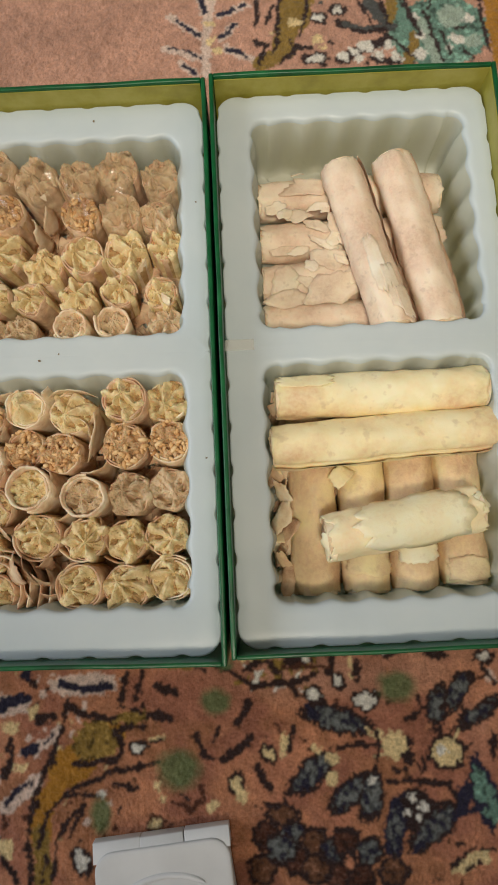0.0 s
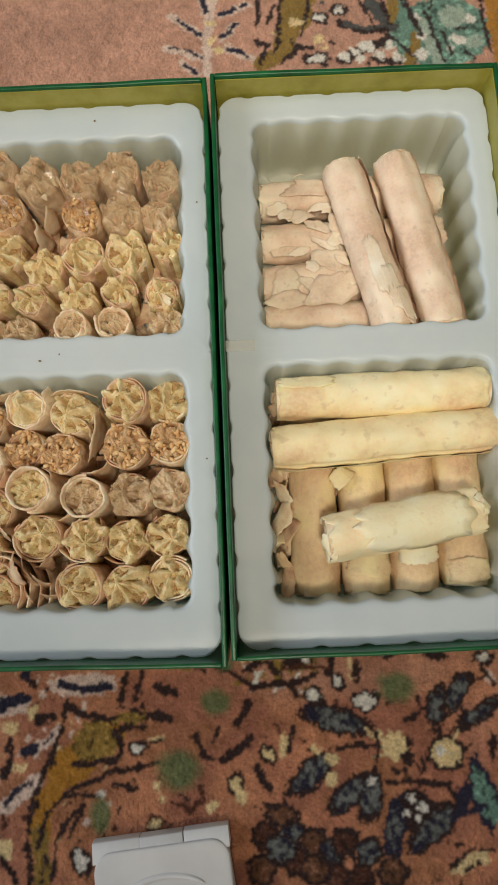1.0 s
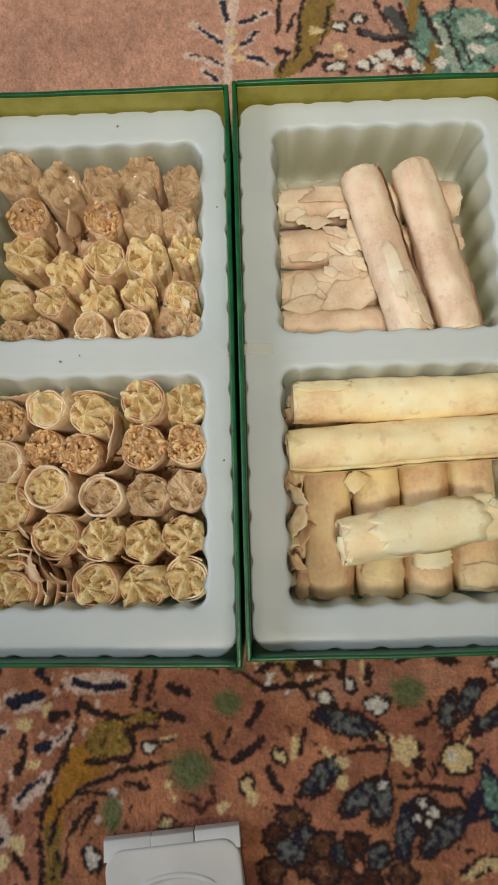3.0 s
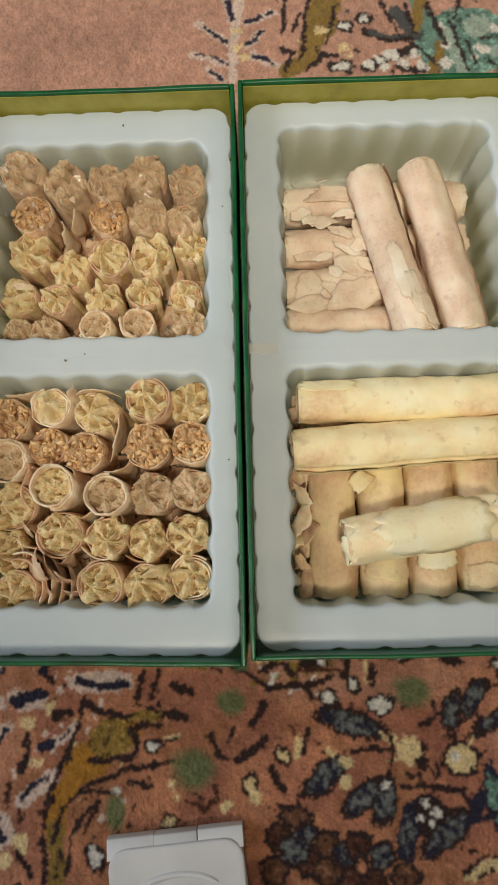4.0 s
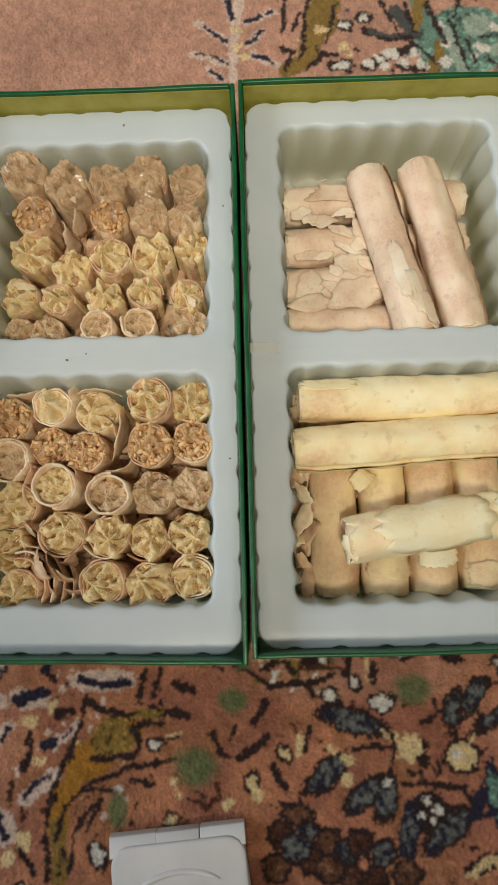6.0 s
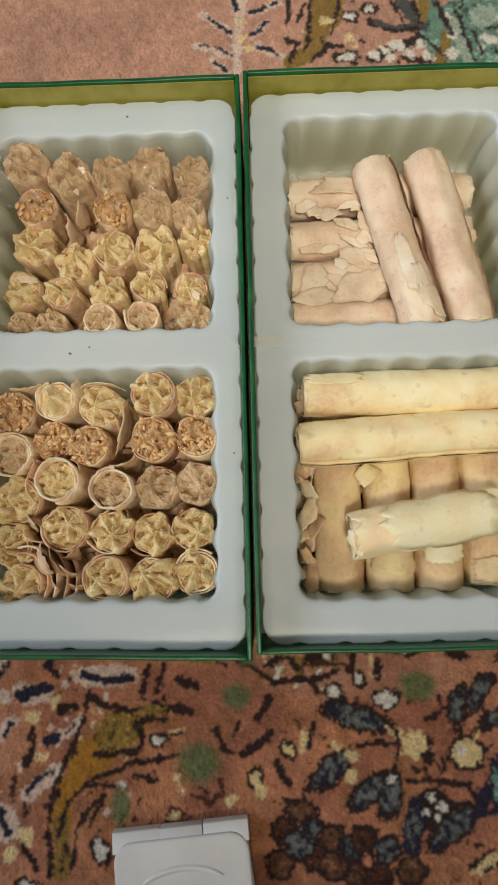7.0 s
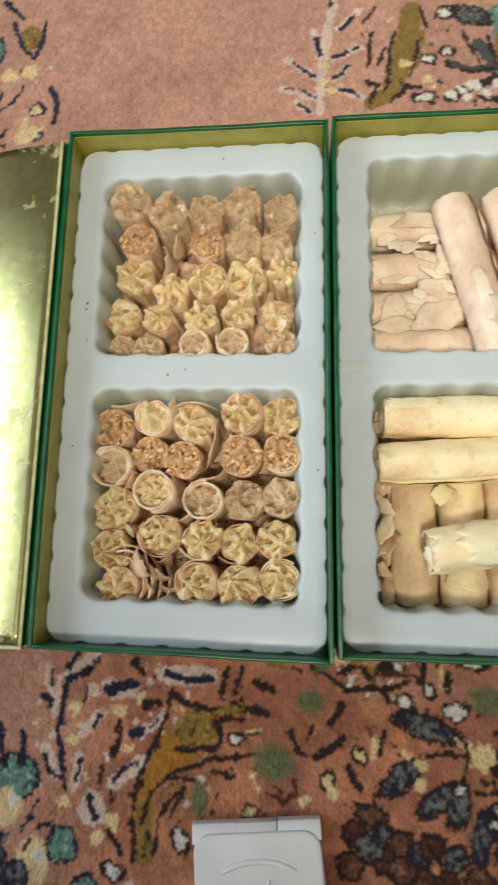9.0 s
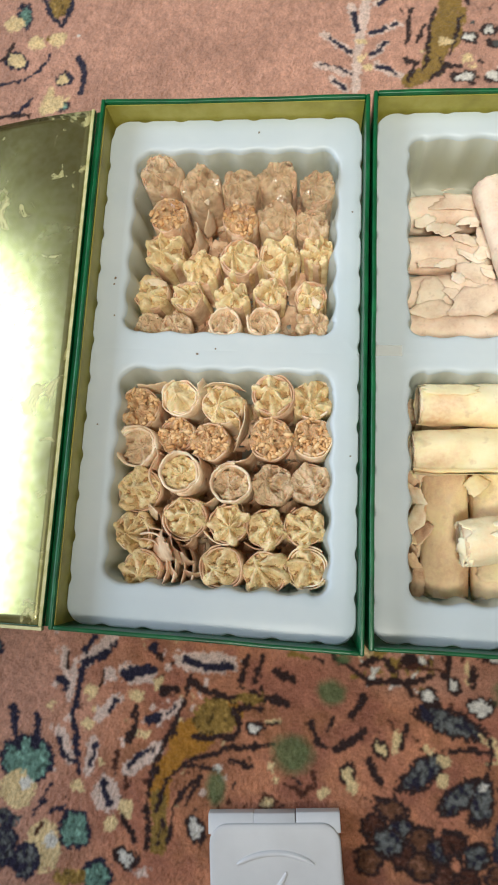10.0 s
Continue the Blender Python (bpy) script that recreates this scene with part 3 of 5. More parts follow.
FAR = ((-0.1340, 0.2905, 0.070, "H"), (-0.1080, 0.2840, 0.068, "H"), (-0.0810, 0.2820, 0.070, "H"), (-0.0570, 0.2860, 0.070, "H"), (-0.0310, 0.2810, 0.069, "H"),
       (-0.1280, 0.2650, 0.063, "N"), (-0.0800, 0.2600, 0.066, "N"), (-0.0570, 0.2630, 0.063, "H"), (-0.0340, 0.2600, 0.061, "H"), (-0.1300, 0.2410, 0.061, "C"),
       (-0.1060, 0.2310, 0.058, "C"), (-0.0790, 0.2340, 0.065, "R"), (-0.0540, 0.2370, 0.060, "C"), (-0.0295, 0.2430, 0.058, "C"), (-0.1390, 0.2140, 0.057, "C"),
       (-0.1130, 0.2090, 0.061, "R"), (-0.0850, 0.2110, 0.058, "C"), (-0.0590, 0.2130, 0.057, "R"), (-0.0340, 0.2110, 0.056, "R"), (-0.1395, 0.1910, 0.053, "H"),
       (-0.1200, 0.1905, 0.055, "H"), (-0.0880, 0.1910, 0.058, "Q"), (-0.0630, 0.1930, 0.055, "Q"), (-0.0320, 0.1940, 0.052, "H"))
for cell in (NEAR, FAR):
    for x, y, top, kind in cell:
        near = min(math.hypot(x - p[0], y - p[1]) for p in cell if p[:2] != (x, y))
        standing_roll(x, y, top, kind, near * 0.55)


def lying_roll(name_words, p0, p1, R, skin, seam=60, ragged=0.003, seed=1, flat=0.95, wind=-1):
    """A long wafer roll lying on its side, the sheet's end showing as a seam."""
    rng = random.Random(seed * 17 + 5)
    a, b = Vector(p0), Vector(p1)
    ob = tagged(empty("wafer_roll", *((a + b) / 2)), name_words, "pastry", "lying pastry rolls")
    axis = b - a
    L = axis.length
    ob.rotation_euler = axis.to_track_quat("X", "Z").to_euler()
    na, nl, turns = 116, 80, 1.22

    def skin_at(u, k, depth=0.0, trim=0.0):
        t = k / na * turns
        ang = radians(seam) + wind * t * 2 * math.pi
        n = noise.noise((u * L * 30, math.cos(ang) * 1.3, math.sin(ang) * 1.3 + seed * 9))
        m = noise.noise((u * L * 120, math.cos(ang) * 1.7, math.sin(ang) * 1.7 + seed * 5))
        r = R - 0.0011 * t - depth + 0.0013 * n + 0.0007 * m - 0.0012 * max(0, abs(2 * u - 1) - 0.86) * 5
        if t < 0.05:
            r += 0.0013 * (1 - t / 0.05) * (0.5 + 0.8 * noise.noise((u * 14, seed, 2.0)))
        if 0.965 < t < 1.0:
            r -= 0.0020 * (t - 0.965) / 0.035 * (0.6 + 0.6 * noise.noise((u * 9, seed, 8.0)))
        ends = ragged * (0.7 * noise.noise((math.cos(ang), math.sin(ang), seed * 3.1)) + 0.45 * noise.noise((math.cos(ang) * 3, math.sin(ang) * 3, seed * 1.7)) + 0.2 * noise.noise((math.cos(ang) * 8, math.sin(ang) * 8, seed)))
        x = (u - 0.5) * (L - 2 * trim) + (ends if u > 0.5 else -ends) * max(0, abs(2 * u - 1) - 0.8) / 0.2
        return Vector((x, r * math.cos(ang), r * flat * math.sin(ang)))

    outer = [[skin_at(i / nl, k) for k in range(na + 1)] for i in range(nl + 1)]
    inner = [[skin_at(i / nl, k, 0.0008) for k in range(na + 1)] for i in (nl, nl - 3)]
    inner0 = [[skin_at(i / nl, k, 0.0008) for k in range(na + 1)] for i in (3, 0)]
    part("wrapper", loft(inner0 + outer + inner, close_u=False), skin, ob)
    # the rolled layers within, seen at the ends
    core = []
    for k in range(200 + 1):
        t = k / 200
        ang = radians(seam) + wind * (turns + t * 7) * 2 * math.pi
        r = (R - 0.0016) * (1 - 0.9 * t)
        w = 0.0016 * noise.noise((t * 9, seed, 3.3))
        core.append([((x - 0.5) * (L + 0.0008 - 0.001 * t + w), r * math.cos(ang), r * flat * math.sin(ang)) for x in (0, 0.04, 0.5, 0.96, 1)])
    part("inner_roll", loft(core, close_u=False), PALE_SHELL, ob, "rolled wafer layers")
    plug = []
    for u in (0.0, 0.0, 0.012, 0.5, 0.988, 1.0, 1.0):
        r = (R - 0.0030) * (0.15 if u in (0.0, 1.0) and (not plug or len(plug) == 6) else 1.0)
        plug.append([((u - 0.5) * (L - 0.0015) + 0.0010 * noise.noise((k * 0.7, u, seed)), r * math.cos(k * 0.314), r * flat * math.sin(k * 0.314)) for k in range(20)])
    part("filling", loft(plug, cap_start=True, cap_end=True), PALE_SHELL, ob)
    return ob


YELLOW = "long cream wafer roll lying across other rolls"
lying_roll(YELLOW, (0.0330, 0.1400, 0.0590), (0.1545, 0.1415, 0.0590), 0.0134, CREAM_SKIN, -60, 0.003, 1)
lying_roll(YELLOW + " with a split seam", (0.0290, 0.1105, 0.0590), (0.1580, 0.1170, 0.0590), 0.0138, CREAM_SKIN, 160, 0.0025, 2, wind=1)
lying_roll("shorter cream wafer roll laid slanting with chipped ends", (0.0570, 0.0580, 0.0595), (0.1435, 0.0710, 0.0595), 0.0140, PALE_CREAM, -70, 0.006, 3)
ROSY = "sugared pinkish wafer roll in the lower layer"
for k, (xa, xb, y0) in enumerate(((0.0540, 0.0520, 0.0268), (0.0840, 0.0820, 0.0262), (0.1125, 0.1110, 0.0266), (0.1415, 0.1400, 0.0290))):
    lying_roll(ROSY, (xa, 0.1480, 0.0345), (xb, y0, 0.0345), 0.0145, CRUMB_SKIN, -150, 0.003, 10 + k)
PINK = "smooth rosy wafer roll leaning across the layer beneath"
lying_roll(PINK + ", its skin peeling", (0.0815, 0.2900, 0.0530), (0.1065, 0.1790, 0.0590), 0.0134, ROSE_SKIN, 28, 0.003, 21)
lying_roll(PINK, (0.1150, 0.2940, 0.0530), (0.1355, 0.1790, 0.0590), 0.0134, ROSE_SKIN, 10, 0.003, 22)
UNDER = "flaking rosy wafer roll in the lower layer"
for k, (y, x1) in enumerate(((0.2800, 0.1480), (0.2500, 0.1460), (0.2220, 0.1450), (0.1955, 0.1450))):
    lying_roll(UNDER, (0.0300, y, 0.0340), (x1, y + 0.001, 0.0340), 0.0134, ROSE_SKIN, -110 + 10 * k, 0.005, 31 + k)


def flake(x, y, z, w, d, rx=0, ry=0, rz=0, curl=0.3, seed=1, skin=None, words="thin broken wafer flake lying on the rolls"):
    """A torn chip of wafer sheet, slightly curled, half a millimetre thick."""
    rng = random.Random(seed * 31 + 7)
    n, rings, m = 30, 4, rng.choice((4, 5, 5, 6))
    turn = rng.uniform(0, 6.28)
    knee = sorted((turn + 2 * math.pi * (k + rng.uniform(-0.28, 0.28)) / m, rng.uniform(0.8, 1.3)) for k in range(m))

    def reach(a):
        """How far the straight torn edge lies from the middle at angle a."""
        a = turn + (a - turn) % (2 * math.pi)
        for (a0, r0), (a1, r1) in zip([(knee[-1][0] - 2 * math.pi, knee[-1][1])] + knee, knee + [(knee[0][0] + 2 * math.pi, knee[0][1])]):
            if a0 <= a <= a1:
                return r0 * r1 * math.sin(a1 - a0) / (r0 * math.sin(a - a0) + r1 * math.sin(a1 - a) + 1e-9)
        return 1.0

    cut = [max(0.35, min(1.5, reach(2 * math.pi * k / n))) + rng.uniform(-0.09, 0.09) for k in range(n)]
    bm = bmesh.new()
    for side in (1, -1):
        rows = []
        for i in range(1, rings + 1):
            row = []
            for k in range(n):
                a, p = 2 * math.pi * k / n, i / rings
                u, v = p * cut[k] * math.cos(a), p * cut[k] * math.sin(a)
                h = -curl * w * 0.5 * u * u + 0.0006 * noise.noise((u * 2, v * 2, seed))
                row.append(bm.verts.new((u * w / 2, v * d / 2, h + side * 0.00017)))
            rows.append(row)
        bm.faces.new(rows[0] if side > 0 else rows[0][::-1])
        for p, q in zip(rows, rows[1:]):
            for k in range(n):
                f = (p[k], q[k], q[(k + 1) % n], p[(k + 1) % n])
                bm.faces.new(f if side > 0 else f[::-1])
        if side > 0:
            upper = rows[-1]
        else:
            for k in range(n):
                bm.faces.new((upper[k], rows[-1][k], rows[-1][(k + 1) % n], upper[(k + 1) % n]))
    ob = tagged(mesh_object("wafer_flake", bm, skin or ROSE_SKIN), words, "flake", "wafer flakes")
    for p in ob.data.polygons[-n:]:
        p.use_smooth = False
    ob.matrix_world = pose(x, y, z, rx, ry, rz)
    return ob


# flakes on the flaking lower layer of the far cell: place, size, lift and tilts
for k, (x, y, z, w, d, rx, ry, rz, skin) in enumerate((
        (0.0400, 0.2680, 0.0472, 0.019, 0.010, 10, 3, 8, PEEL), (0.0455, 0.2635, 0.0480, 0.011, 0.009, -4, 9, 50, PEEL),
        (0.0675, 0.2675, 0.0478, 0.017, 0.006, 6, -4, 4, PEEL), (0.0710, 0.2640, 0.0484, 0.008, 0.005, 8, 6, 20, PEEL),
        (0.0625, 0.2805, 0.0478, 0.040, 0.017, 0, 1, 2, ROSE_SKIN), (0.0545, 0.2625, 0.0470, 0.022, 0.012, -12, 2, 12, ROSE_SKIN),
        (0.0655, 0.2545, 0.0478, 0.017, 0.009, -8, 4, -20, ROSE_SKIN), (0.0800, 0.2530, 0.0480, 0.016, 0.022, -4, 5, 8, ROSE_SKIN),
        (0.0770, 0.2450, 0.0486, 0.013, 0.010, 9, 6, 30, PEEL), (0.0690, 0.2415, 0.0482, 0.022, 0.006, 8, 4, -26, PEEL),
        (0.0530, 0.2375, 0.0470, 0.013, 0.006, 16, 0, 14, PEEL), (0.0420, 0.2380, 0.0470, 0.020, 0.006, 22, -2, 9, ROSE_SKIN),
        (0.0730, 0.2325, 0.0472, 0.026, 0.017, 4, 2, -12, ROSE_SKIN), (0.0610, 0.2270, 0.0482, 0.010, 0.010, 2, 8, 70, PEEL),
        (0.0790, 0.2300, 0.0488, 0.010, 0.005, 3, 6, -30, PEEL), (0.0450, 0.2185, 0.0482, 0.022, 0.019, 9, 3, 28, ROSE_SKIN),
        (0.0570, 0.2165, 0.0486, 0.014, 0.010, 5, 10, -28, PEEL), (0.0745, 0.2130, 0.0492, 0.042, 0.022, 10, 2, 24, ROSE_SKIN),
        (0.0440, 0.2060, 0.0476, 0.030, 0.014, 6, 2, 3, ROSE_SKIN), (0.0555, 0.2915, 0.0462, 0.009, 0.005, -48, 0, 10, PEEL),
        (0.0870, 0.2190, 0.0486, 0.014, 0.016, 6, -4, -18, ROSE_SKIN))):
    flake(x, y, z, w, d, rx, ry, rz, 0.12, 240 + k, skin)


def skin_patch(p0, p1, R, along, round_, length, arc, seed, skin, words, flat=0.95, lift=0.0001, curl=0.0004):
    """A torn layer of wafer skin that still hugs its roll, its rim lifting a little."""
    rng = random.Random(seed * 13 + 1)
    a, b = Vector(p0), Vector(p1)
    L = (b - a).length
    m = Matrix.Translation((a + b) / 2) @ (b - a).to_track_quat("X", "Z").to_matrix().to_4x4()
    n, rings = 64, 5
    cut = [0.86 + 0.20 * noise.noise((1.3 * math.cos(6.2832 * k / n), 1.3 * math.sin(6.2832 * k / n), seed)) + 0.16 * noise.noise((5 * math.cos(6.2832 * k / n), 5 * math.sin(6.2832 * k / n), seed + 4)) + rng.uniform(-0.035, 0.035) for k in range(n)]
    bm, upper = bmesh.new(), None
    for side in (1, -1):
        rows = []
        for i in range(1, rings + 1):
            row = []
            for k in range(n):
                t, p = 6.2832 * k / n, i / rings
                c, s = math.cos(t), math.sin(t)
                sq = p * cut[k] / max(abs(c), abs(s)) ** 0.55
                x, ang = (along - 0.5) * L + sq * c * length / 2, radians(90 + round_) + sq * s * radians(arc) / 2
                q = noise.noise((x * 30, math.cos(ang) * 1.3, math.sin(ang) * 1.3 + seed))
                r = R + lift + 0.0006 * q + curl * p ** 4 * (0.5 + q) + side * 0.00013
                row.append(bm.verts.new(m @ Vector((x, r * math.cos(ang), r * flat * math.sin(ang)))))
            rows.append(row)
        bm.faces.new(rows[0] if side > 0 else rows[0][::-1])
        for p, q in zip(rows, rows[1:]):
            for k in range(n):
                f = (p[k], q[k], q[(k + 1) % n], p[(k + 1) % n])
                bm.faces.new(f if side > 0 else f[::-1])
        if side > 0:
            upper = rows[-1]
    for k in range(n):
        bm.faces.new((upper[k], rows[-1][k], rows[-1][(k + 1) % n], upper[(k + 1) % n]))
    bmesh.ops.recalc_face_normals(bm, faces=bm.faces[:])
    ob = tagged(mesh_object("wafer_flake", bm, skin), words, "flake", "wafer flakes")
    for p in ob.data.polygons[-n:]:
        p.use_smooth = False
    return ob


PEELED = "pale layer of wafer peeling off a leaning roll"
LEAN = ((0.0815, 0.2900, 0.0530), (0.1065, 0.1790, 0.0590), 0.0134)
skin_patch(*LEAN, 0.66, 8, 0.046, 46, 3, PEEL, PEELED)
skin_patch(*LEAN, 0.80, -14, 0.036, 44, 5, PEEL, PEELED, lift=0.0004)
skin_patch(*LEAN, 0.90, -30, 0.026, 40, 8, PEEL, PEELED, lift=0.0006)
CRUST = "pale torn layer of wafer on a cream roll"
skin_patch((0.0330, 0.1400, 0.0590), (0.1545, 0.1415, 0.0590), 0.0134, 0.14, -30, 0.036, 40, 14, CREAM_SKIN, CRUST, lift=0.0004, curl=0.0010)
SHORT = ((0.0570, 0.0580, 0.0595), (0.1435, 0.0710, 0.0595), 0.0140)
skin_patch(*SHORT, 0.55, -5, 0.074, 150, 19, PALE_CREAM, CRUST, lift=0.0005, curl=0.0008)
WORN = "yellowish patch of wafer skin on a sugared roll"
for k, (xa, xb, y0, along, length, arc, skin) in enumerate(((0.1125, 0.1110, 0.0266, 0.80, 0.022, 120, PALE_CREAM), (0.0840, 0.0820, 0.0262, 0.86, 0.018, 130, CRUMB_SKIN), (0.1415, 0.1400, 0.0290, 0.93, 0.016, 125, CRUMB_SKIN))):
    skin_patch((xa, 0.1480, 0.0345), (xb, y0, 0.0345), 0.0145, along, 0, length, arc, 30 + k, skin, WORN, lift=0.0004, curl=0.0010)
# a chip on the lower layer, crumbs by the wall of the cell
flake(0.0690, 0.0945, 0.0490, 0.019, 0.014, -14, 6, 35, 0.3, 97, CREAM_SKIN)
wedge = random.Random(77)
for k in range(16):
    flake(wedge.uniform(0.0305, 0.0365), 0.030 + 0.0052 * k + wedge.uniform(-0.002, 0.002), wedge.uniform(0.034, 0.044), wedge.uniform(0.009, 0.016), wedge.uniform(0.012, 0.024), wedge.uniform(-35, 35), wedge.uniform(-75, -10), wedge.uniform(-40, 40), wedge.uniform(0.1, 0.5), 100 + k, (CRUMB_SKIN, SHELL, PALE_SHELL)[k % 3], "broken wafer crumb wedged beside the lower rolls")
# torn, lifted skin at the ends of the shorter roll
for k, (x, y, z, w, d, rx, ry, rz) in enumerate(((0.0595, 0.0555, 0.0690, 0.014, 0.018, 8, -24, 10), (0.0570, 0.0550, 0.0610, 0.012, 0.020, 0, -62, -6), (0.0580, 0.0620, 0.0660, 0.011, 0.013, -14, -40, 18), (0.1420, 0.0730, 0.0700, 0.012, 0.014, -10, 14, 20))):
    flake(x, y, z, w, d, rx, ry, rz, 0.35, 420 + k, PALE_CREAM, "torn end of the shorter cream roll's skin")
# shards stuck upright between the standing rolls
for k, (x, y, z, w, d, rx, ry, rz, s) in enumerate((
        (-0.1170, 0.0450, 0.0640, 0.020, 0.034, 60, 8, -60, 0), (-0.1110, 0.0440, 0.0620, 0.018, 0.032, 66, 6, -48, 0), (-0.1060, 0.0420, 0.0600, 0.018, 0.030, 72, 0, -40, 0),
        (-0.1130, 0.0360, 0.0580, 0.020, 0.026, 64, 10, -70, 0), (-0.1000, 0.0500, 0.0600, 0.012, 0.026, 80, 0, 30, 0), (-0.1010, 0.0330, 0.0570, 0.016, 0.024, 75, 0, -20, 0))):
    flake(x, y, z, w, d, rx, ry, rz, 0.5, 120 + k, SHELL, "curled baked wafer shard wedged among standing rolls")
for k, (x, y, z, w, d, rx, ry, rz) in enumerate((
        (-0.0710, 0.1280, 0.0560, 0.034, 0.026, 90, 0, 84), (-0.0840, 0.1490, 0.0620, 0.024, 0.020, 84, 0, 176), (-0.0980, 0.1460, 0.0600, 0.012, 0.022, 82, 0, 60), (-0.1340, 0.1480, 0.0500, 0.020, 0.022, 80, 0, 10),
        (-0.1010, 0.2620, 0.0540, 0.014, 0.024, 84, 0, 70), (-0.1360, 0.2190, 0.0570, 0.018, 0.005, 15, 6, -6), (-0.0300, 0.2050, 0.0590, 0.012, 0.006, 40, 0, -40), (-0.1260, 0.0690, 0.0560, 0.012, 0.022, 70, 10, -50))):
    flake(x, y, z, w, d, rx, ry, rz, 0.2, 140 + k, PALE_SHELL, "pale wafer sheet standing between filled rolls")


# loose sheets curling round the roll in the near corner, opened like leaves of a book
for k, (x, y, R, start, turns, top) in enumerate(((-0.1290, 0.0370, 0.0170, -0.7, 0.40, 0.0640), (-0.1275, 0.0375, 0.0200, -0.5, 0.36, 0.0630), (-0.1255, 0.0370, 0.0232, -0.6, 0.34, 0.0610), (-0.1230, 0.0360, 0.0255, -0.5, 0.26, 0.0580), (-0.1130, 0.0930, 0.0165, 2.2, 0.30, 0.0600), (-0.0800, 0.0660, 0.0150, 3.6, 0.26, 0.0600), (-0.0590, 0.0640, 0.0148, 3.9, 0.30, 0.0560))):
    bm = spiral_shell(R, turns, top - FLOOR_OF_CELL, 0.0, 0.0009, random.Random(700 + k), wave=0.0030, start=start)
    ob = tagged(mesh_object("wafer_sheet", bm, (SHELL, PALE_SHELL)[k % 2]), "loose curled wafer sheet standing beside a roll", "wafer", "loose wafer sheets")
    ob.location = (x, y, FLOOR_OF_CELL)


def crumb_layer(x0, x1, y0, y1, count, seed):
    """Broken bits of wafer that cover the floor of a cell between the rolls."""
    rng = random.Random(seed)
    bm = bmesh.new()
    for _ in range(count):
        w, d = rng.uniform(0.004, 0.011), rng.uniform(0.003, 0.008)
        m = pose(rng.uniform(x0, x1), rng.uniform(y0, y1), FLOOR_OF_CELL + rng.uniform(0.002, 0.010), rng.uniform(-35, 35), rng.uniform(-35, 35), rng.uniform(0, 360))
        vs = [bm.verts.new(m @ Vector((w * px * rng.uniform(0.35, 0.65), d * py * rng.uniform(0.35, 0.65), h))) for h in (0.0004, -0.0004) for px, py in ((1, 1), (-1, 1), (-1, -1), (1, -1))]
        bm.faces.new(vs[:4]), bm.faces.new(vs[:3:-1])
        for k in range(4):
            bm.faces.new((vs[k], vs[k + 4], vs[(k + 1) % 4 + 4], vs[(k + 1) % 4]))
    return tagged(mesh_object("wafer_crumbs", bm, SHELL, smooth=False), "loose brown wafer crumbs on the tray floor", "crumbs", kind="stuff")


crumb_layer(-0.142, -0.024, 0.033, 0.142, 900, 3)
crumb_layer(-0.143, -0.024, 0.186, 0.296, 900, 4)
crumb_layer(0.032, 0.148, 0.034, 0.148, 500, 5)
# taller wafer sheets filling the gaps between the standing rolls
for k, (x, y, z, w, d, rx, ry, rz) in enumerate((
        (-0.0700, 0.1010, 0.0500, 0.022, 0.034, 86, 0, 30), (-0.0960, 0.1010, 0.0500, 0.020, 0.032, 84, 6, 120), (-0.1220, 0.0990, 0.0500, 0.020, 0.030, 82, 0, 70), (-0.0930, 0.0740, 0.0500, 0.020, 0.030, 84, 0, 15),
        (-0.1230, 0.0720, 0.0500, 0.018, 0.030, 82, 0, 140), (-0.0700, 0.0640, 0.0490, 0.018, 0.028, 84, 0, 60), (-0.0730, 0.1240, 0.0560, 0.022, 0.034, 88, 0, 100), (-0.1300, 0.1230, 0.0520, 0.016, 0.026, 80, 0, 20),
        (-0.0640, 0.0300, 0.0480, 0.016, 0.026, 84, 0, 85), (-0.1070, 0.2570, 0.0480, 0.020, 0.030, 84, 0, 110), (-0.1180, 0.2560, 0.0470, 0.018, 0.028, 84, 0, 60), (-0.0780, 0.2270, 0.0470, 0.018, 0.028, 84, 0, 20), (-0.1080, 0.2050, 0.0460, 0.018, 0.028, 84, 0, 40))):
    flake(x, y, z, w, d, rx, ry, rz, 0.7, 300 + k, (SHELL, PALE_SHELL)[k % 3 == 0], "curled wafer sheet stuck between the standing rolls")


# crumpled clear film lying over the far rows of standing rolls
FILM = Mat("clear_film", (1, 1, 1), 0.12)
FILM.bump(FILM.noise(140, 3, 0.5, distort=0.8), 0.0012, 0.4)
clear, gloss = FILM.t.nodes.new("ShaderNodeBsdfTransparent"), FILM.t.nodes.new("ShaderNodeBsdfGlossy")
sheen, film_mix = FILM.t.nodes.new("ShaderNodeFresnel"), FILM.t.nodes.new("ShaderNodeMixShader")
gloss.inputs["Roughness"].default_value, sheen.inputs["IOR"].default_value = 0.22, 1.5
FILM.link(FILM.p.inputs["Normal"].links[0].from_socket, gloss.inputs["Normal"])
FILM.link(sheen.outputs[0], film_mix.inputs[0]), FILM.link(clear.outputs[0], film_mix.inputs[1]), FILM.link(gloss.outputs[0], film_mix.inputs[2])
FILM.link(film_mix.outputs[0], FILM.t.nodes["Material Output"].inputs["Surface"])
sheet_rows = []
for i in range(71):
    x = -0.1475 + 0.127 * i / 70
    row = []
    for k in range(29):
        y = 0.2960 - (0.040 + 0.016 * noise.noise((x * 30, 5.0, 1.0))) * k / 28
        row.append((x, y, 0.0745 - 0.0035 * (k / 28) ** 2 + 0.0024 * noise.noise((x * 70, y * 90, 2.0)) + 0.0015 * noise.noise((x * 290, y * 260, 7.0))))
    sheet_rows.append(row)
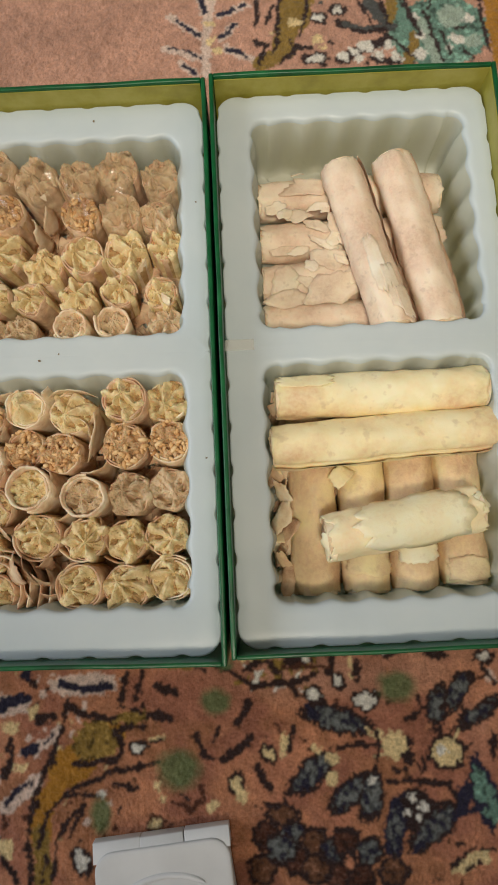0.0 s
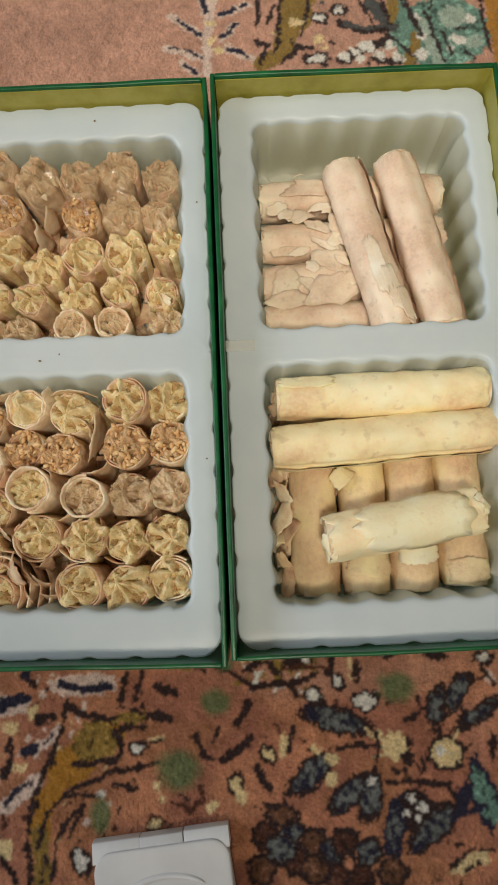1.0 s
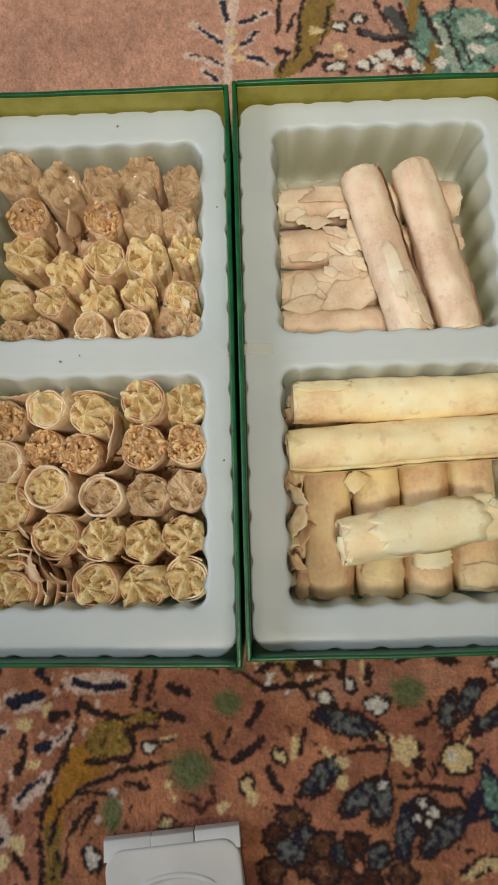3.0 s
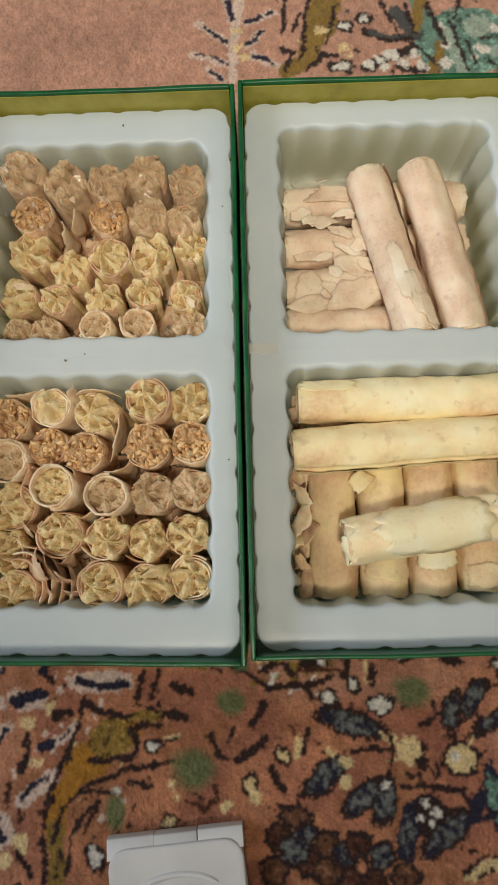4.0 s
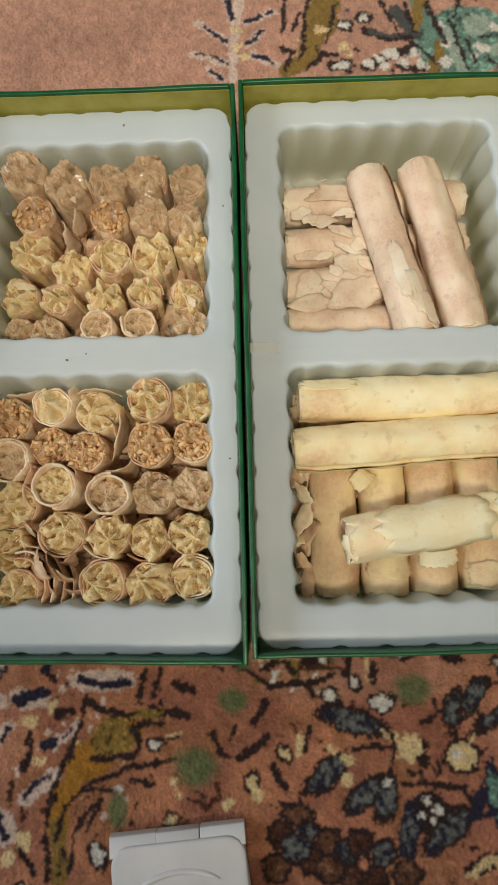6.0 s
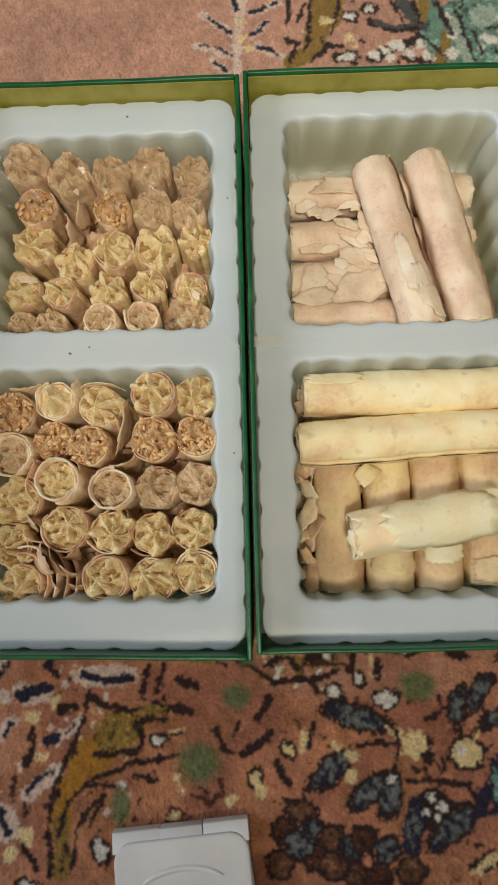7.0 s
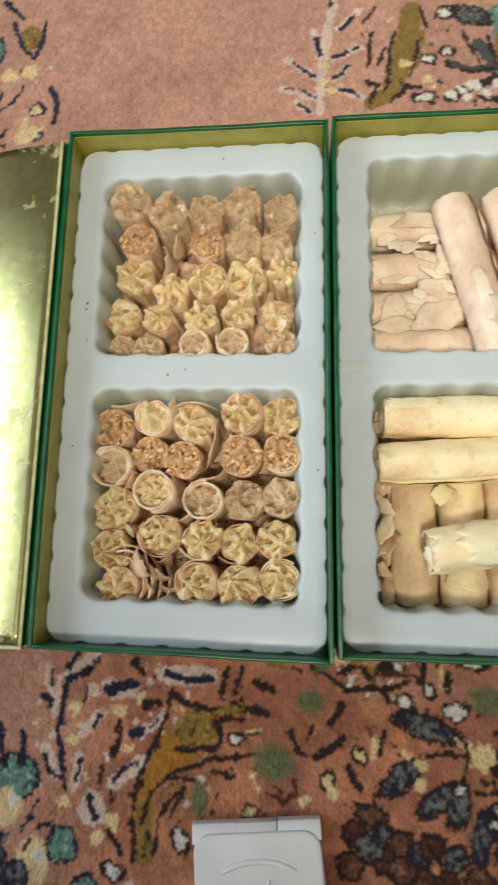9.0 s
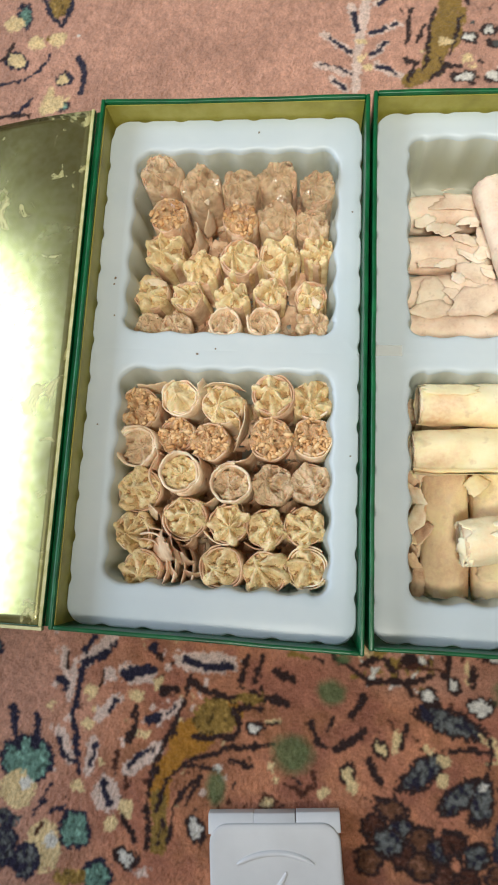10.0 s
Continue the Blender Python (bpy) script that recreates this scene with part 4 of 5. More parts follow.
tagged(mesh_object("clear_film", loft(sheet_rows, close_u=False), FILM), "crumpled clear plastic film over the standing rolls", "film")


# ---- folding stand on the carpet ----
def folding_stand():
    ob = tagged(empty("folding_stand", -0.0430, -0.1612, 0.0), "white plastic folding stand with grey panel on carpet", "stand")
    ob.rotation_euler = (0, 0, radians(4.9))
    bm = box_bm(-0.0385, 0.0415, -0.066, 0.044, 0.001, 0.0066, 0.0024, 4)
    bm.transform(Matrix.Rotation(radians(2.6), 4, "Z"))
    part("base_plate", bm, PLASTIC, ob)
    for a, b, y0, y1, high, mat in ((-0.0408, -0.01252, 0.0405, 0.0516, 0.0110, PLASTIC), (-0.0125, 0.0133, 0.0340, 0.0514, 0.01155, PANEL), (0.0138, 0.0408, 0.0405, 0.0516, 0.0110, PLASTIC)):
        bm = box_bm(a, b, y0, y1, 0.0015, high, 0.0005, 2)
        for v in bm.verts:  # the barrel's outer edge is round
            if v.co.y > y1 - 0.0030 and v.co.z > 0.005:
                v.co.z -= 0.0030 * ((v.co.y - y1 + 0.0030) / 0.0030) ** 2
        part("hinge_barrel", bm, mat, ob)
    lp = rect_loop(-0.0403, 0.0403, -0.058, 0.0462, 0.011, 96)
    loops = [[(x - nx * d, y - ny * d, z) for x, y, nx, ny, s, q in lp] for d, z in ((0, 0.0070), (0, 0.0106), (0.0003, 0.0113), (0.0012, 0.0116), (0.0040, 0.0116))]
    part("panel", loft(loops, cap_end=True), PANEL, ob, "pale grey panel with rounded corners")
    # white strips laid on the panel draw the lit edges of its shallow grooves
    n = 36
    ring = []
    for k in range(n + 1):
        a = radians(62 + 56 * k / n)
        w = 0.0019 * math.sqrt(max(0.05, 1 - (2 * k / n - 1) ** 4))
        ring.append((0.05 * math.cos(a), 0.05 * math.sin(a), w, a))
    loops = []
    for x, y, w, a in ring:
        c, s = math.cos(a), math.sin(a)
        loops.append([(x + c * w * u, y - 0.0200 + s * w * u, 0.0115 + h) for u, h in ((-1, 0), (-0.7, 0.0010), (0, 0.0015), (0.7, 0.0010), (1, 0))])
    part("arc_rib", loft(loops, close_u=False), PLASTIC, ob, "raised white arc drawing the lit edge of a groove")
    spine = [(0.0065, 0.0195, 0.0008), (0.0030, 0.0135, 0.0018), (-0.0020, 0.0065, 0.0028), (-0.0080, -0.0015, 0.0040)]
    bm = loft([[(x + 0.75 * w * u, y - 0.65 * w * u, 0.0115 + h) for u, h in ((-1, 0), (-0.6, 0.0008), (0.6, 0.0008), (1, 0))] for x, y, w in spine], close_u=False)
    part("diagonal_rib", bm, PLASTIC, ob)
    return ob


folding_stand()


# ---- carpet ----
BACKING = Mat("jute_backing", lin(120, 96, 70), 0.9)
SALMON, LIGHT, WHITE, CREAM = lin(199, 152, 129), lin(226, 200, 184), lin(230, 224, 212), lin(234, 208, 154)
DARK, NAVY, BROWN, UMBER = lin(52, 36, 34), lin(40, 38, 58), lin(84, 50, 36), lin(108, 72, 50)
OLIVE, GOLDEN, GREENISH = lin(146, 118, 56), lin(176, 124, 44), lin(92, 116, 74)
TEAL, PALETEAL, GREY = lin(112, 146, 130), lin(164, 180, 164), lin(82, 84, 82)


def steps(*spans):
    """Coordinates along one side: spans of (start, end, spacing)."""
    return np.concatenate([np.arange(a, b - d * 0.5, d) for a, b, d in spans] + [[spans[-1][1]]])


KNOT = 0.0007
gx = steps((-1.1, -0.34, 0.02), (-0.34, 0.26, KNOT), (0.26, 1.0, 0.02))
gy = steps((-0.8, -0.22, 0.02), (-0.22, 0.02, KNOT), (0.02, 0.31, 0.01), (0.31, 0.56, KNOT), (0.56, 1.3, 0.02))
GX, GY = np.meshgrid(gx, gy, indexing="ij")
dice = np.random.default_rng(5)


def smooth_noise(scale, seed):
    """Value noise over the carpet, from about -1 to 1."""
    r = np.random.default_rng(seed).uniform(-1, 1, (1024, 1024))
    u, v = GX / scale + 300, GY / scale + 300
    i, j = np.floor(u).astype(int), np.floor(v).astype(int)
    f, g = u - i, v - j
    f, g = f * f * (3 - 2 * f), g * g * (3 - 2 * g)
    i0, i1, j0, j1 = i % 1024, (i + 1) % 1024, j % 1024, (j + 1) % 1024
    return (r[i0, j0] * (1 - f) + r[i1, j0] * f) * (1 - g) + (r[i0, j1] * (1 - f) + r[i1, j1] * f) * g


LX, LY = np.round(GX / 0.0013) * 0.0013, np.round(GY / 0.0011) * 0.0011
WX = 0.25 * GX + 0.75 * LX + 0.0008 * smooth_noise(0.0022, 1) + 0.0011 * smooth_noise(0.007, 2)
WY = 0.25 * GY + 0.75 * LY + 0.0008 * smooth_noise(0.0022, 3) + 0.0011 * smooth_noise(0.007, 4)
FRAY = 0.0009 * smooth_noise(0.0012, 9) + 0.0008 * smooth_noise(0.0028, 10)
MOTTLE = smooth_noise(0.0030, 41) + 0.7 * smooth_noise(0.0013, 42)
dye_and_shade = np.empty(GX.shape + (3,))
tone = smooth_noise(0.05, 6)[..., None]
# rust tone paints the dimmer, warmer light of the near end into the wool
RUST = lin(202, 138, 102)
# it fades out at the far left, where more light falls
near_dim = (np.clip(0.5 - GY / 0.10 + 0.6 * smooth_noise(0.03, 8), 0, 1) * np.clip(1.0 + (GX + 0.13) / 0.09, 0.15, 1))[..., None]
dye_and_shade[:] = (np.array(SALMON) * (1 - near_dim) + np.array(RUST) * near_dim) * (1 + 0.10 * tone + 0.10 * smooth_noise(0.018, 7)[..., None])
# abrash: streaks of browner and mauve wool, which also darken the dim near end
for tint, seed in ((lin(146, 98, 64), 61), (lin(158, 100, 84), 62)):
    w = (np.clip(0.9 * smooth_noise(0.030, seed) + 0.5 * smooth_noise(0.009, seed + 10) + 0.12, 0, 0.6) * near_dim[..., 0])[..., None]
    dye_and_shade[:] = dye_and_shade * (1 - w) + np.array(tint) * w


def lay(mask, colour, box):
    i0, i1, j0, j1 = box
    dye_and_shade[i0:i1, j0:j1][mask] = colour


def window(x0, x1, y0, y1):
    i0, i1 = np.searchsorted(gx, (x0 - 0.004, x1 + 0.004))
    j0, j1 = np.searchsorted(gy, (y0 - 0.004, y1 + 0.004))
    return i0, i1, j0, j1


def stroke(*args):
    """A woven line: points, then its width and colour."""
    pts, width, colour = args[:-2], args[-2], args[-1]
    xs, ys = [p[0] for p in pts], [p[1] for p in pts]
    box = window(min(xs) - width, max(xs) + width, min(ys) - width, max(ys) + width)
    i0, i1, j0, j1 = box
    X, Y = WX[i0:i1, j0:j1], WY[i0:i1, j0:j1]
    best = np.full(X.shape, 9.0)
    for (ax, ay), (bx, by) in zip(pts, pts[1:]):
        dx, dy = bx - ax, by - ay
        t = np.clip(((X - ax) * dx + (Y - ay) * dy) / (dx * dx + dy * dy + 1e-12), 0, 1)
        best = np.minimum(best, np.hypot(X - ax - t * dx, Y - ay - t * dy))
    lay(best + FRAY[i0:i1, j0:j1] < width / 2, colour, box)


def blob(x, y, rx, ry, turn, colour, edge=None):
    """A woven patch, with a knotted outline where edge is given."""
    big = max(rx, ry) + 0.005
    box = window(x - big, x + big, y - big, y + big)
    i0, i1, j0, j1 = box
    X, Y = WX[i0:i1, j0:j1] - x, WY[i0:i1, j0:j1] - y
    c, s = math.cos(radians(turn)), math.sin(radians(turn))
    u, v = X * c + Y * s, -X * s + Y * c
    d = (np.hypot(u / rx, v / ry) - 1) * min(rx, ry) + 1.4 * FRAY[i0:i1, j0:j1]
    if colour is GREENISH:
        w = np.clip(0.45 - d / (0.7 * min(rx, ry)) + 250 * FRAY[i0:i1, j0:j1], 0, 0.85)[..., None]
        dye_and_shade[i0:i1, j0:j1] = dye_and_shade[i0:i1, j0:j1] * (1 - w) + np.array(colour) * w
        return
    if edge is not None:
        lay(d < 0.0026, edge, box)
    lay(d < 0, colour, box)
    if colour in (GREY, TEAL, GOLDEN, OLIVE, UMBER, BROWN):
        m = MOTTLE[i0:i1, j0:j1]
        k = 0.22 if colour is GREY else 0.68
        lay((d < 0) & (m > k), NAVY if colour is GREY else tuple(0.35 * c for c in colour), box)
        lay((d < 0) & (m < -k), tuple(min(1, 1.9 * c + 0.02) for c in colour), box)


# scattered sprigs over the rest of the carpet, out past the boxes
for _ in range(900):
    x, y = dice.uniform(-1.08, 0.98), dice.uniform(-0.78, 1.28)
    if -0.36 < x < 0.28 and -0.24 < y < 0.58:
        continue
    blob(x, y, dice.uniform(0.012, 0.04), dice.uniform(0.01, 0.025), dice.uniform(0, 180), (OLIVE, TEAL, DARK, CREAM, GREY, BROWN)[dice.integers(6)])
for _ in range(60):
    x, y = dice.uniform(0.165, 0.25), dice.uniform(-0.21, 0.0)
    blob(x, y, dice.uniform(0.004, 0.010), dice.uniform(0.003, 0.006), dice.uniform(0, 180), (OLIVE, GREY, CREAM, WHITE)[dice.integers(4)], DARK)
for _ in range(40):
    x, y = dice.uniform(-0.33, -0.235), dice.uniform(-0.21, 0.55)
    blob(x, y, dice.uniform(0.004, 0.010), dice.uniform(0.003, 0.006), dice.uniform(0, 180), (OLIVE, TEAL, CREAM)[dice.integers(3)], NAVY)

# the woven sprigs, leaves and blossoms round the boxes
for _ in range(70):
    x, y = dice.uniform(-0.20, -0.075), dice.uniform(-0.115, -0.008)
    blob(x, y, dice.uniform(0.0010, 0.0030), dice.uniform(0.0008, 0.0018), dice.uniform(20, 70), (LIGHT, CREAM, LIGHT, BROWN)[dice.integers(4)])
for _ in range(90):
    x, y, a = dice.uniform(-0.075, 0.20), dice.uniform(-0.16, -0.008), dice.uniform(0, 6.28)
    r = dice.uniform(0.002, 0.006)
    stroke((x, y), (x + r * math.cos(a), y + r * math.sin(a)), dice.uniform(0.0010, 0.0022), (BROWN, RUST, DARK, UMBER)[dice.integers(4)])
for _ in range(60):
    x, y, a = dice.uniform(0.03, 0.20), dice.uniform(0.34, 0.50), dice.uniform(0, 6.28)
    r = dice.uniform(0.002, 0.006)
    stroke((x, y), (x + r * math.cos(a), y + r * math.sin(a)), dice.uniform(0.0010, 0.0020), (BROWN, DARK, CREAM, GREY)[dice.integers(4)])
for _ in range(60):
    x, y, a = dice.uniform(0.0, 0.052), dice.uniform(-0.034, -0.006), dice.uniform(0, 6.28)
    r = dice.uniform(0.001, 0.004)
    stroke((x, y), (x + r * math.cos(a), y + r * math.sin(a)), dice.uniform(0.0016, 0.0036), (DARK, OLIVE, DARK, OLIVE, WHITE)[dice.integers(5)])
blob(-0.0950, -0.0250, 0.0223, 0.0072, 0, LIGHT)
stroke((-0.1090, -0.0240), (-0.0950, -0.0280), (-0.0790, -0.0270), 0.0054, NAVY)
blob(-0.1430, -0.0350, 0.0144, 0.0065, 0, LIGHT)
stroke((-0.1520, -0.0370), (-0.1410, -0.0350), (-0.1320, -0.0320), 0.0050, NAVY)
stroke((-0.1340, -0.0180), (-0.1270, -0.0230), 0.0050, DARK)
stroke((-0.1230, -0.0450), (-0.1140, -0.0430), 0.0053, DARK)
stroke((-0.1270, -0.0370), (-0.1180, -0.0280), 0.0025, DARK)
blob(-0.1270, -0.0390, 0.0036, 0.0029, 0, CREAM)
stroke((-0.1250, -0.0620), (-0.1110, -0.0530), 0.0063, LIGHT)
stroke((-0.1320, -0.0630), (-0.1250, -0.0620), 0.0049, NAVY)
stroke((-0.1210, -0.0590), (-0.1160, -0.0550), 0.0028, NAVY)
stroke((-0.1420, -0.0940), (-0.1250, -0.0810), 0.0105, LIGHT)
stroke((-0.1430, -0.0930), (-0.1370, -0.0850), (-0.1280, -0.0810), 0.0031, NAVY)
stroke((-0.1390, -0.0600), (-0.1440, -0.0780), 0.0035, DARK)
blob(-0.1410, -0.0490, 0.0050, 0.0036, 0, CREAM)
blob(-0.1350, -0.0720, 0.0035, 0.0032, 0, CREAM)
blob(-0.1430, -0.1190, 0.0054, 0.0054, 0, CREAM)
blob(-0.1220, -0.0300, 0.0029, 0.0025, 0, LIGHT)
stroke((-0.0810, -0.0550), (-0.1070, -0.0760), 0.0217, GOLDEN)
stroke((-0.1070, -0.0760), (-0.1200, -0.0950), (-0.1220, -0.1140), 0.0126, GOLDEN)
stroke((-0.1220, -0.1110), (-0.1200, -0.1390), 0.0102, OLIVE)
blob(-0.0880, -0.0590, 0.0147, 0.0119, 0, OLIVE)
stroke((-0.1060, -0.0370), (-0.1090, -0.0530), (-0.1160, -0.0700), (-0.1240, -0.0850), (-0.1280, -0.1010), (-0.1300, -0.1170), (-0.1270, -0.1390), 0.0036, DARK)
stroke((-0.1060, -0.0370), (-0.0950, -0.0430), (-0.0750, -0.0470), 0.0053, DARK)
stroke((-0.0760, -0.0530), (-0.0710, -0.0650), (-0.0770, -0.0710), (-0.1020, -0.0720), 0.0043, DARK)
stroke((-0.0490, -0.0730), (-0.0770, -0.0770), (-0.0950, -0.0830), (-0.1090, -0.0900), (-0.1170, -0.0980), (-0.1230, -0.1170), 0.0031, DARK)
stroke((-0.0640, -0.0870), (-0.0760, -0.0850), 0.0032, DARK)
stroke((-0.0870, -0.0900), (-0.1050, -0.0900), 0.0031, DARK)
blob(-0.0850, -0.0890, 0.0027, 0.0024, 0, WHITE)
stroke((-0.0950, -0.0950), (-0.1050, -0.1030), (-0.1120, -0.1150), 0.0032, DARK)
stroke((-0.0960, -0.0960), (-0.1040, -0.1120), 0.0027, DARK)
stroke((-0.1190, -0.1240), (-0.1200, -0.1380), 0.0031, DARK)
stroke((-0.1120, -0.1180), (-0.1150, -0.1380), 0.0024, DARK)
blob(-0.0650, -0.0460, 0.0119, 0.0042, 6, OLIVE)
stroke((-0.0720, -0.0520), (-0.0580, -0.0510), 0.0032, DARK)
stroke((-0.0550, -0.0450), (-0.0420, -0.0470), 0.0049, DARK)
stroke((-0.0610, -0.0430), (-0.0720, -0.0400), 0.0028, DARK)
stroke((-0.0580, -0.0190), (-0.0630, -0.0370), 0.0032, DARK)
stroke((-0.0680, -0.0200), (-0.0720, -0.0370), 0.0036, DARK)
stroke((-0.0500, -0.0280), (-0.0360, -0.0340), 0.0046, DARK)
blob(-0.0620, -0.0640, 0.0028, 0.0028, 0, WHITE, DARK)
stroke((-0.0560, -0.0600), (-0.0460, -0.0590), 0.0022, CREAM)
stroke((-0.0580, -0.0620), (-0.0460, -0.0600), 0.0018, DARK)
blob(-0.0130, -0.0390, 0.0091, 0.0077, 0, GREENISH)
blob(-0.0370, -0.0780, 0.0129, 0.0116, 0, GREENISH)
blob(-0.0850, -0.1020, 0.0063, 0.0105, 0, GREENISH)
stroke((-0.0250, -0.0580), (-0.0210, -0.0690), (-0.0170, -0.0720), 0.0032, DARK)
stroke((-0.0120, -0.0540), (-0.0140, -0.0620), 0.0025, DARK)
stroke((-0.0100, -0.0740), (-0.0020, -0.0700), (0.0090, -0.0610), 0.0056, DARK)
stroke((0.0010, -0.0510), (0.0080, -0.0410), 0.0053, DARK)
stroke((-0.0240, -0.0870), (-0.0220, -0.0960), (-0.0290, -0.1010), (-0.0400, -0.0970), 0.0028, BROWN)
stroke((-0.0510, -0.0860), (-0.0460, -0.0950), 0.0024, CREAM)
blob(-0.0520, -0.1080, 0.0031, 0.0027, 0, CREAM, BROWN)
blob(-0.0970, -0.1260, 0.0037, 0.0058, 20, WHITE, DARK)
blob(-0.0020, -0.0880, 0.0032, 0.0042, 0, CREAM, DARK)
blob(0.0010, -0.0950, 0.0042, 0.0046, 0, CREAM)
blob(-0.0170, -0.1000, 0.0028, 0.0035, 0, CREAM)
stroke((-0.0110, -0.0170), (-0.0040, -0.0210), (0.0100, -0.0290), 0.0036, DARK)
stroke((-0.0410, -0.0170), (-0.0290, -0.0180), 0.0032, OLIVE)
blob(-0.0050, -0.0180, 0.0042, 0.0028, 0, GREENISH)
stroke((-0.0230, -0.0190), (-0.0180, -0.0210), 0.0028, DARK)
blob(0.0270, -0.0190, 0.0065, 0.0043, 0, OLIVE)
stroke((0.0090, -0.0200), (0.0200, -0.0150), (0.0270, -0.0230), 0.0047, DARK)
blob(0.0380, -0.0170, 0.0065, 0.0050, 0, DARK)
blob(0.0450, -0.0150, 0.0025, 0.0022, 0, WHITE)
stroke((0.0100, -0.0310), (0.0280, -0.0300), (0.0440, -0.0280), 0.0043, DARK)
stroke((0.0630, -0.0100), (0.0600, -0.0250), 0.0050, DARK)
stroke((0.0300, -0.0200), (0.0590, -0.0210), 0.0022, BROWN)
blob(0.0160, -0.0120, 0.0072, 0.0036, 0, OLIVE)
blob(0.0060, -0.0130, 0.0049, 0.0032, 0, CREAM)
blob(0.0650, -0.0300, 0.0025, 0.0029, 0, WHITE, DARK)
blob(0.0490, -0.0380, 0.0039, 0.0035, 0, WHITE, DARK)
blob(0.0810, -0.0420, 0.0060, 0.0049, -10, WHITE, DARK)
stroke((0.0370, -0.0330), (0.0380, -0.0360), 0.0042, DARK)
blob(0.0770, -0.0230, 0.0029, 0.0061, 0, DARK)
stroke((0.0740, -0.0140), (0.0730, -0.0280), 0.0021, CREAM)
blob(0.0940, -0.0130, 0.0058, 0.0025, 0, WHITE, DARK)
blob(0.1280, -0.0170, 0.0079, 0.0036, -12, DARK)
blob(0.1590, -0.0200, 0.0036, 0.0029, 0, WHITE, DARK)
blob(0.0630, -0.0530, 0.0168, 0.0056, -18, GREY, DARK)
stroke((0.0450, -0.0440), (0.0500, -0.0510), 0.0042, NAVY)
blob(0.0300, -0.0660, 0.0025, 0.0060, -10, CREAM)
stroke((0.0350, -0.0550), (0.0320, -0.0700), 0.0028, DARK)
blob(0.0190, -0.0710, 0.0028, 0.0028, 0, CREAM, DARK)
stroke((0.0120, -0.0800), (0.0180, -0.0900), 0.0053, DARK)
blob(0.1020, -0.0350, 0.0115, 0.0086, 0, GREENISH)
stroke((0.1150, -0.0410), (0.1160, -0.0500), (0.1060, -0.0550), 0.0032, DARK)
blob(0.0460, -0.0830, 0.0140, 0.0056, 38, GREY, DARK)
blob(0.0590, -0.0750, 0.0046, 0.0039, 0, CREAM)
blob(0.0580, -0.0870, 0.0031, 0.0041, 0, CREAM)
blob(0.0490, -0.0700, 0.0034, 0.0020, 0, CREAM)
stroke((0.0620, -0.0690), (0.0770, -0.0680), (0.0940, -0.0700), 0.0032, DARK)
blob(0.0980, -0.0700, 0.0088, 0.0082, -30, CREAM)
blob(0.0870, -0.0630, 0.0056, 0.0028, -30, CREAM)
stroke((0.0860, -0.0770), (0.0940, -0.0740), 0.0028, CREAM)
blob(0.1050, -0.0780, 0.0041, 0.0051, 0, DARK)
stroke((0.0840, -0.0590), (0.0890, -0.0690), (0.0860, -0.0780), 0.0025, DARK)
stroke((0.1050, -0.0660), (0.1070, -0.0700), 0.0042, DARK)
stroke((0.0960, -0.0830), (0.1030, -0.0840), 0.0028, DARK)
stroke((0.1090, -0.0790), (0.1120, -0.0860), 0.0028, DARK)
blob(0.1290, -0.0750, 0.0095, 0.0084, 0, CREAM, DARK)
blob(0.1260, -0.0740, 0.0035, 0.0028, 0, WHITE)
stroke((0.1300, -0.0640), (0.1390, -0.0560), (0.1520, -0.0480), 0.0025, DARK)
stroke((0.1260, -0.0670), (0.1260, -0.0570), 0.0032, DARK)
stroke((0.1410, -0.0730), (0.1450, -0.0710), 0.0032, DARK)
blob(0.1270, -0.0470, 0.0049, 0.0091, -20, GREY, DARK)
blob(0.1400, -0.0390, 0.0105, 0.0046, 50, GREY, DARK)
blob(0.1520, -0.0520, 0.0126, 0.0035, 28, GREY, DARK)
stroke((0.1320, -0.0710), (0.1390, -0.0610), 0.0021, CREAM)
stroke((0.0920, -0.0900), (0.1100, -0.0910), (0.1270, -0.0930), 0.0032, DARK)
stroke((0.1290, -0.0930), (0.1340, -0.1050), 0.0034, DARK)
stroke((0.1150, -0.0850), (0.1130, -0.0780), 0.0025, DARK)
blob(0.0690, -0.0950, 0.0119, 0.0049, 38, GREY, DARK)
blob(0.0810, -0.0980, 0.0053, 0.0112, -10, GREY, DARK)
blob(0.0820, -0.0900, 0.0025, 0.0021, 0, WHITE)
blob(0.1070, -0.1070, 0.0133, 0.0126, 0, DARK)
blob(0.1050, -0.1010, 0.0032, 0.0025, -30, WHITE)
blob(0.1120, -0.1050, 0.0032, 0.0025, -30, WHITE)
blob(0.1010, -0.1080, 0.0031, 0.0024, -30, WHITE)
blob(0.1090, -0.1120, 0.0031, 0.0024, -30, WHITE)
stroke((0.1170, -0.1040), (0.1290, -0.1030), 0.0024, DARK)
blob(0.1180, -0.1170, 0.0150, 0.0061, 38, GREY, DARK)
stroke((0.1040, -0.1310), (0.1100, -0.1260), 0.0031, NAVY)
blob(0.0940, -0.1170, 0.0037, 0.0116, -10, GREY, NAVY)
blob(0.1500, -0.0990, 0.0054, 0.0150, 12, TEAL, NAVY)
blob(0.1370, -0.1030, 0.0048, 0.0102, -20, NAVY)
stroke((0.1280, -0.1140), (0.1530, -0.1050), 0.0031, NAVY)
blob(0.1560, -0.1100, 0.0034, 0.0068, 0, TEAL)
blob(0.0150, -0.1170, 0.0068, 0.0065, 0, BROWN, DARK)
blob(0.0310, -0.1170, 0.0068, 0.0065, 0, GREY, DARK)
blob(0.0440, -0.1220, 0.0068, 0.0065, 0, UMBER, DARK)
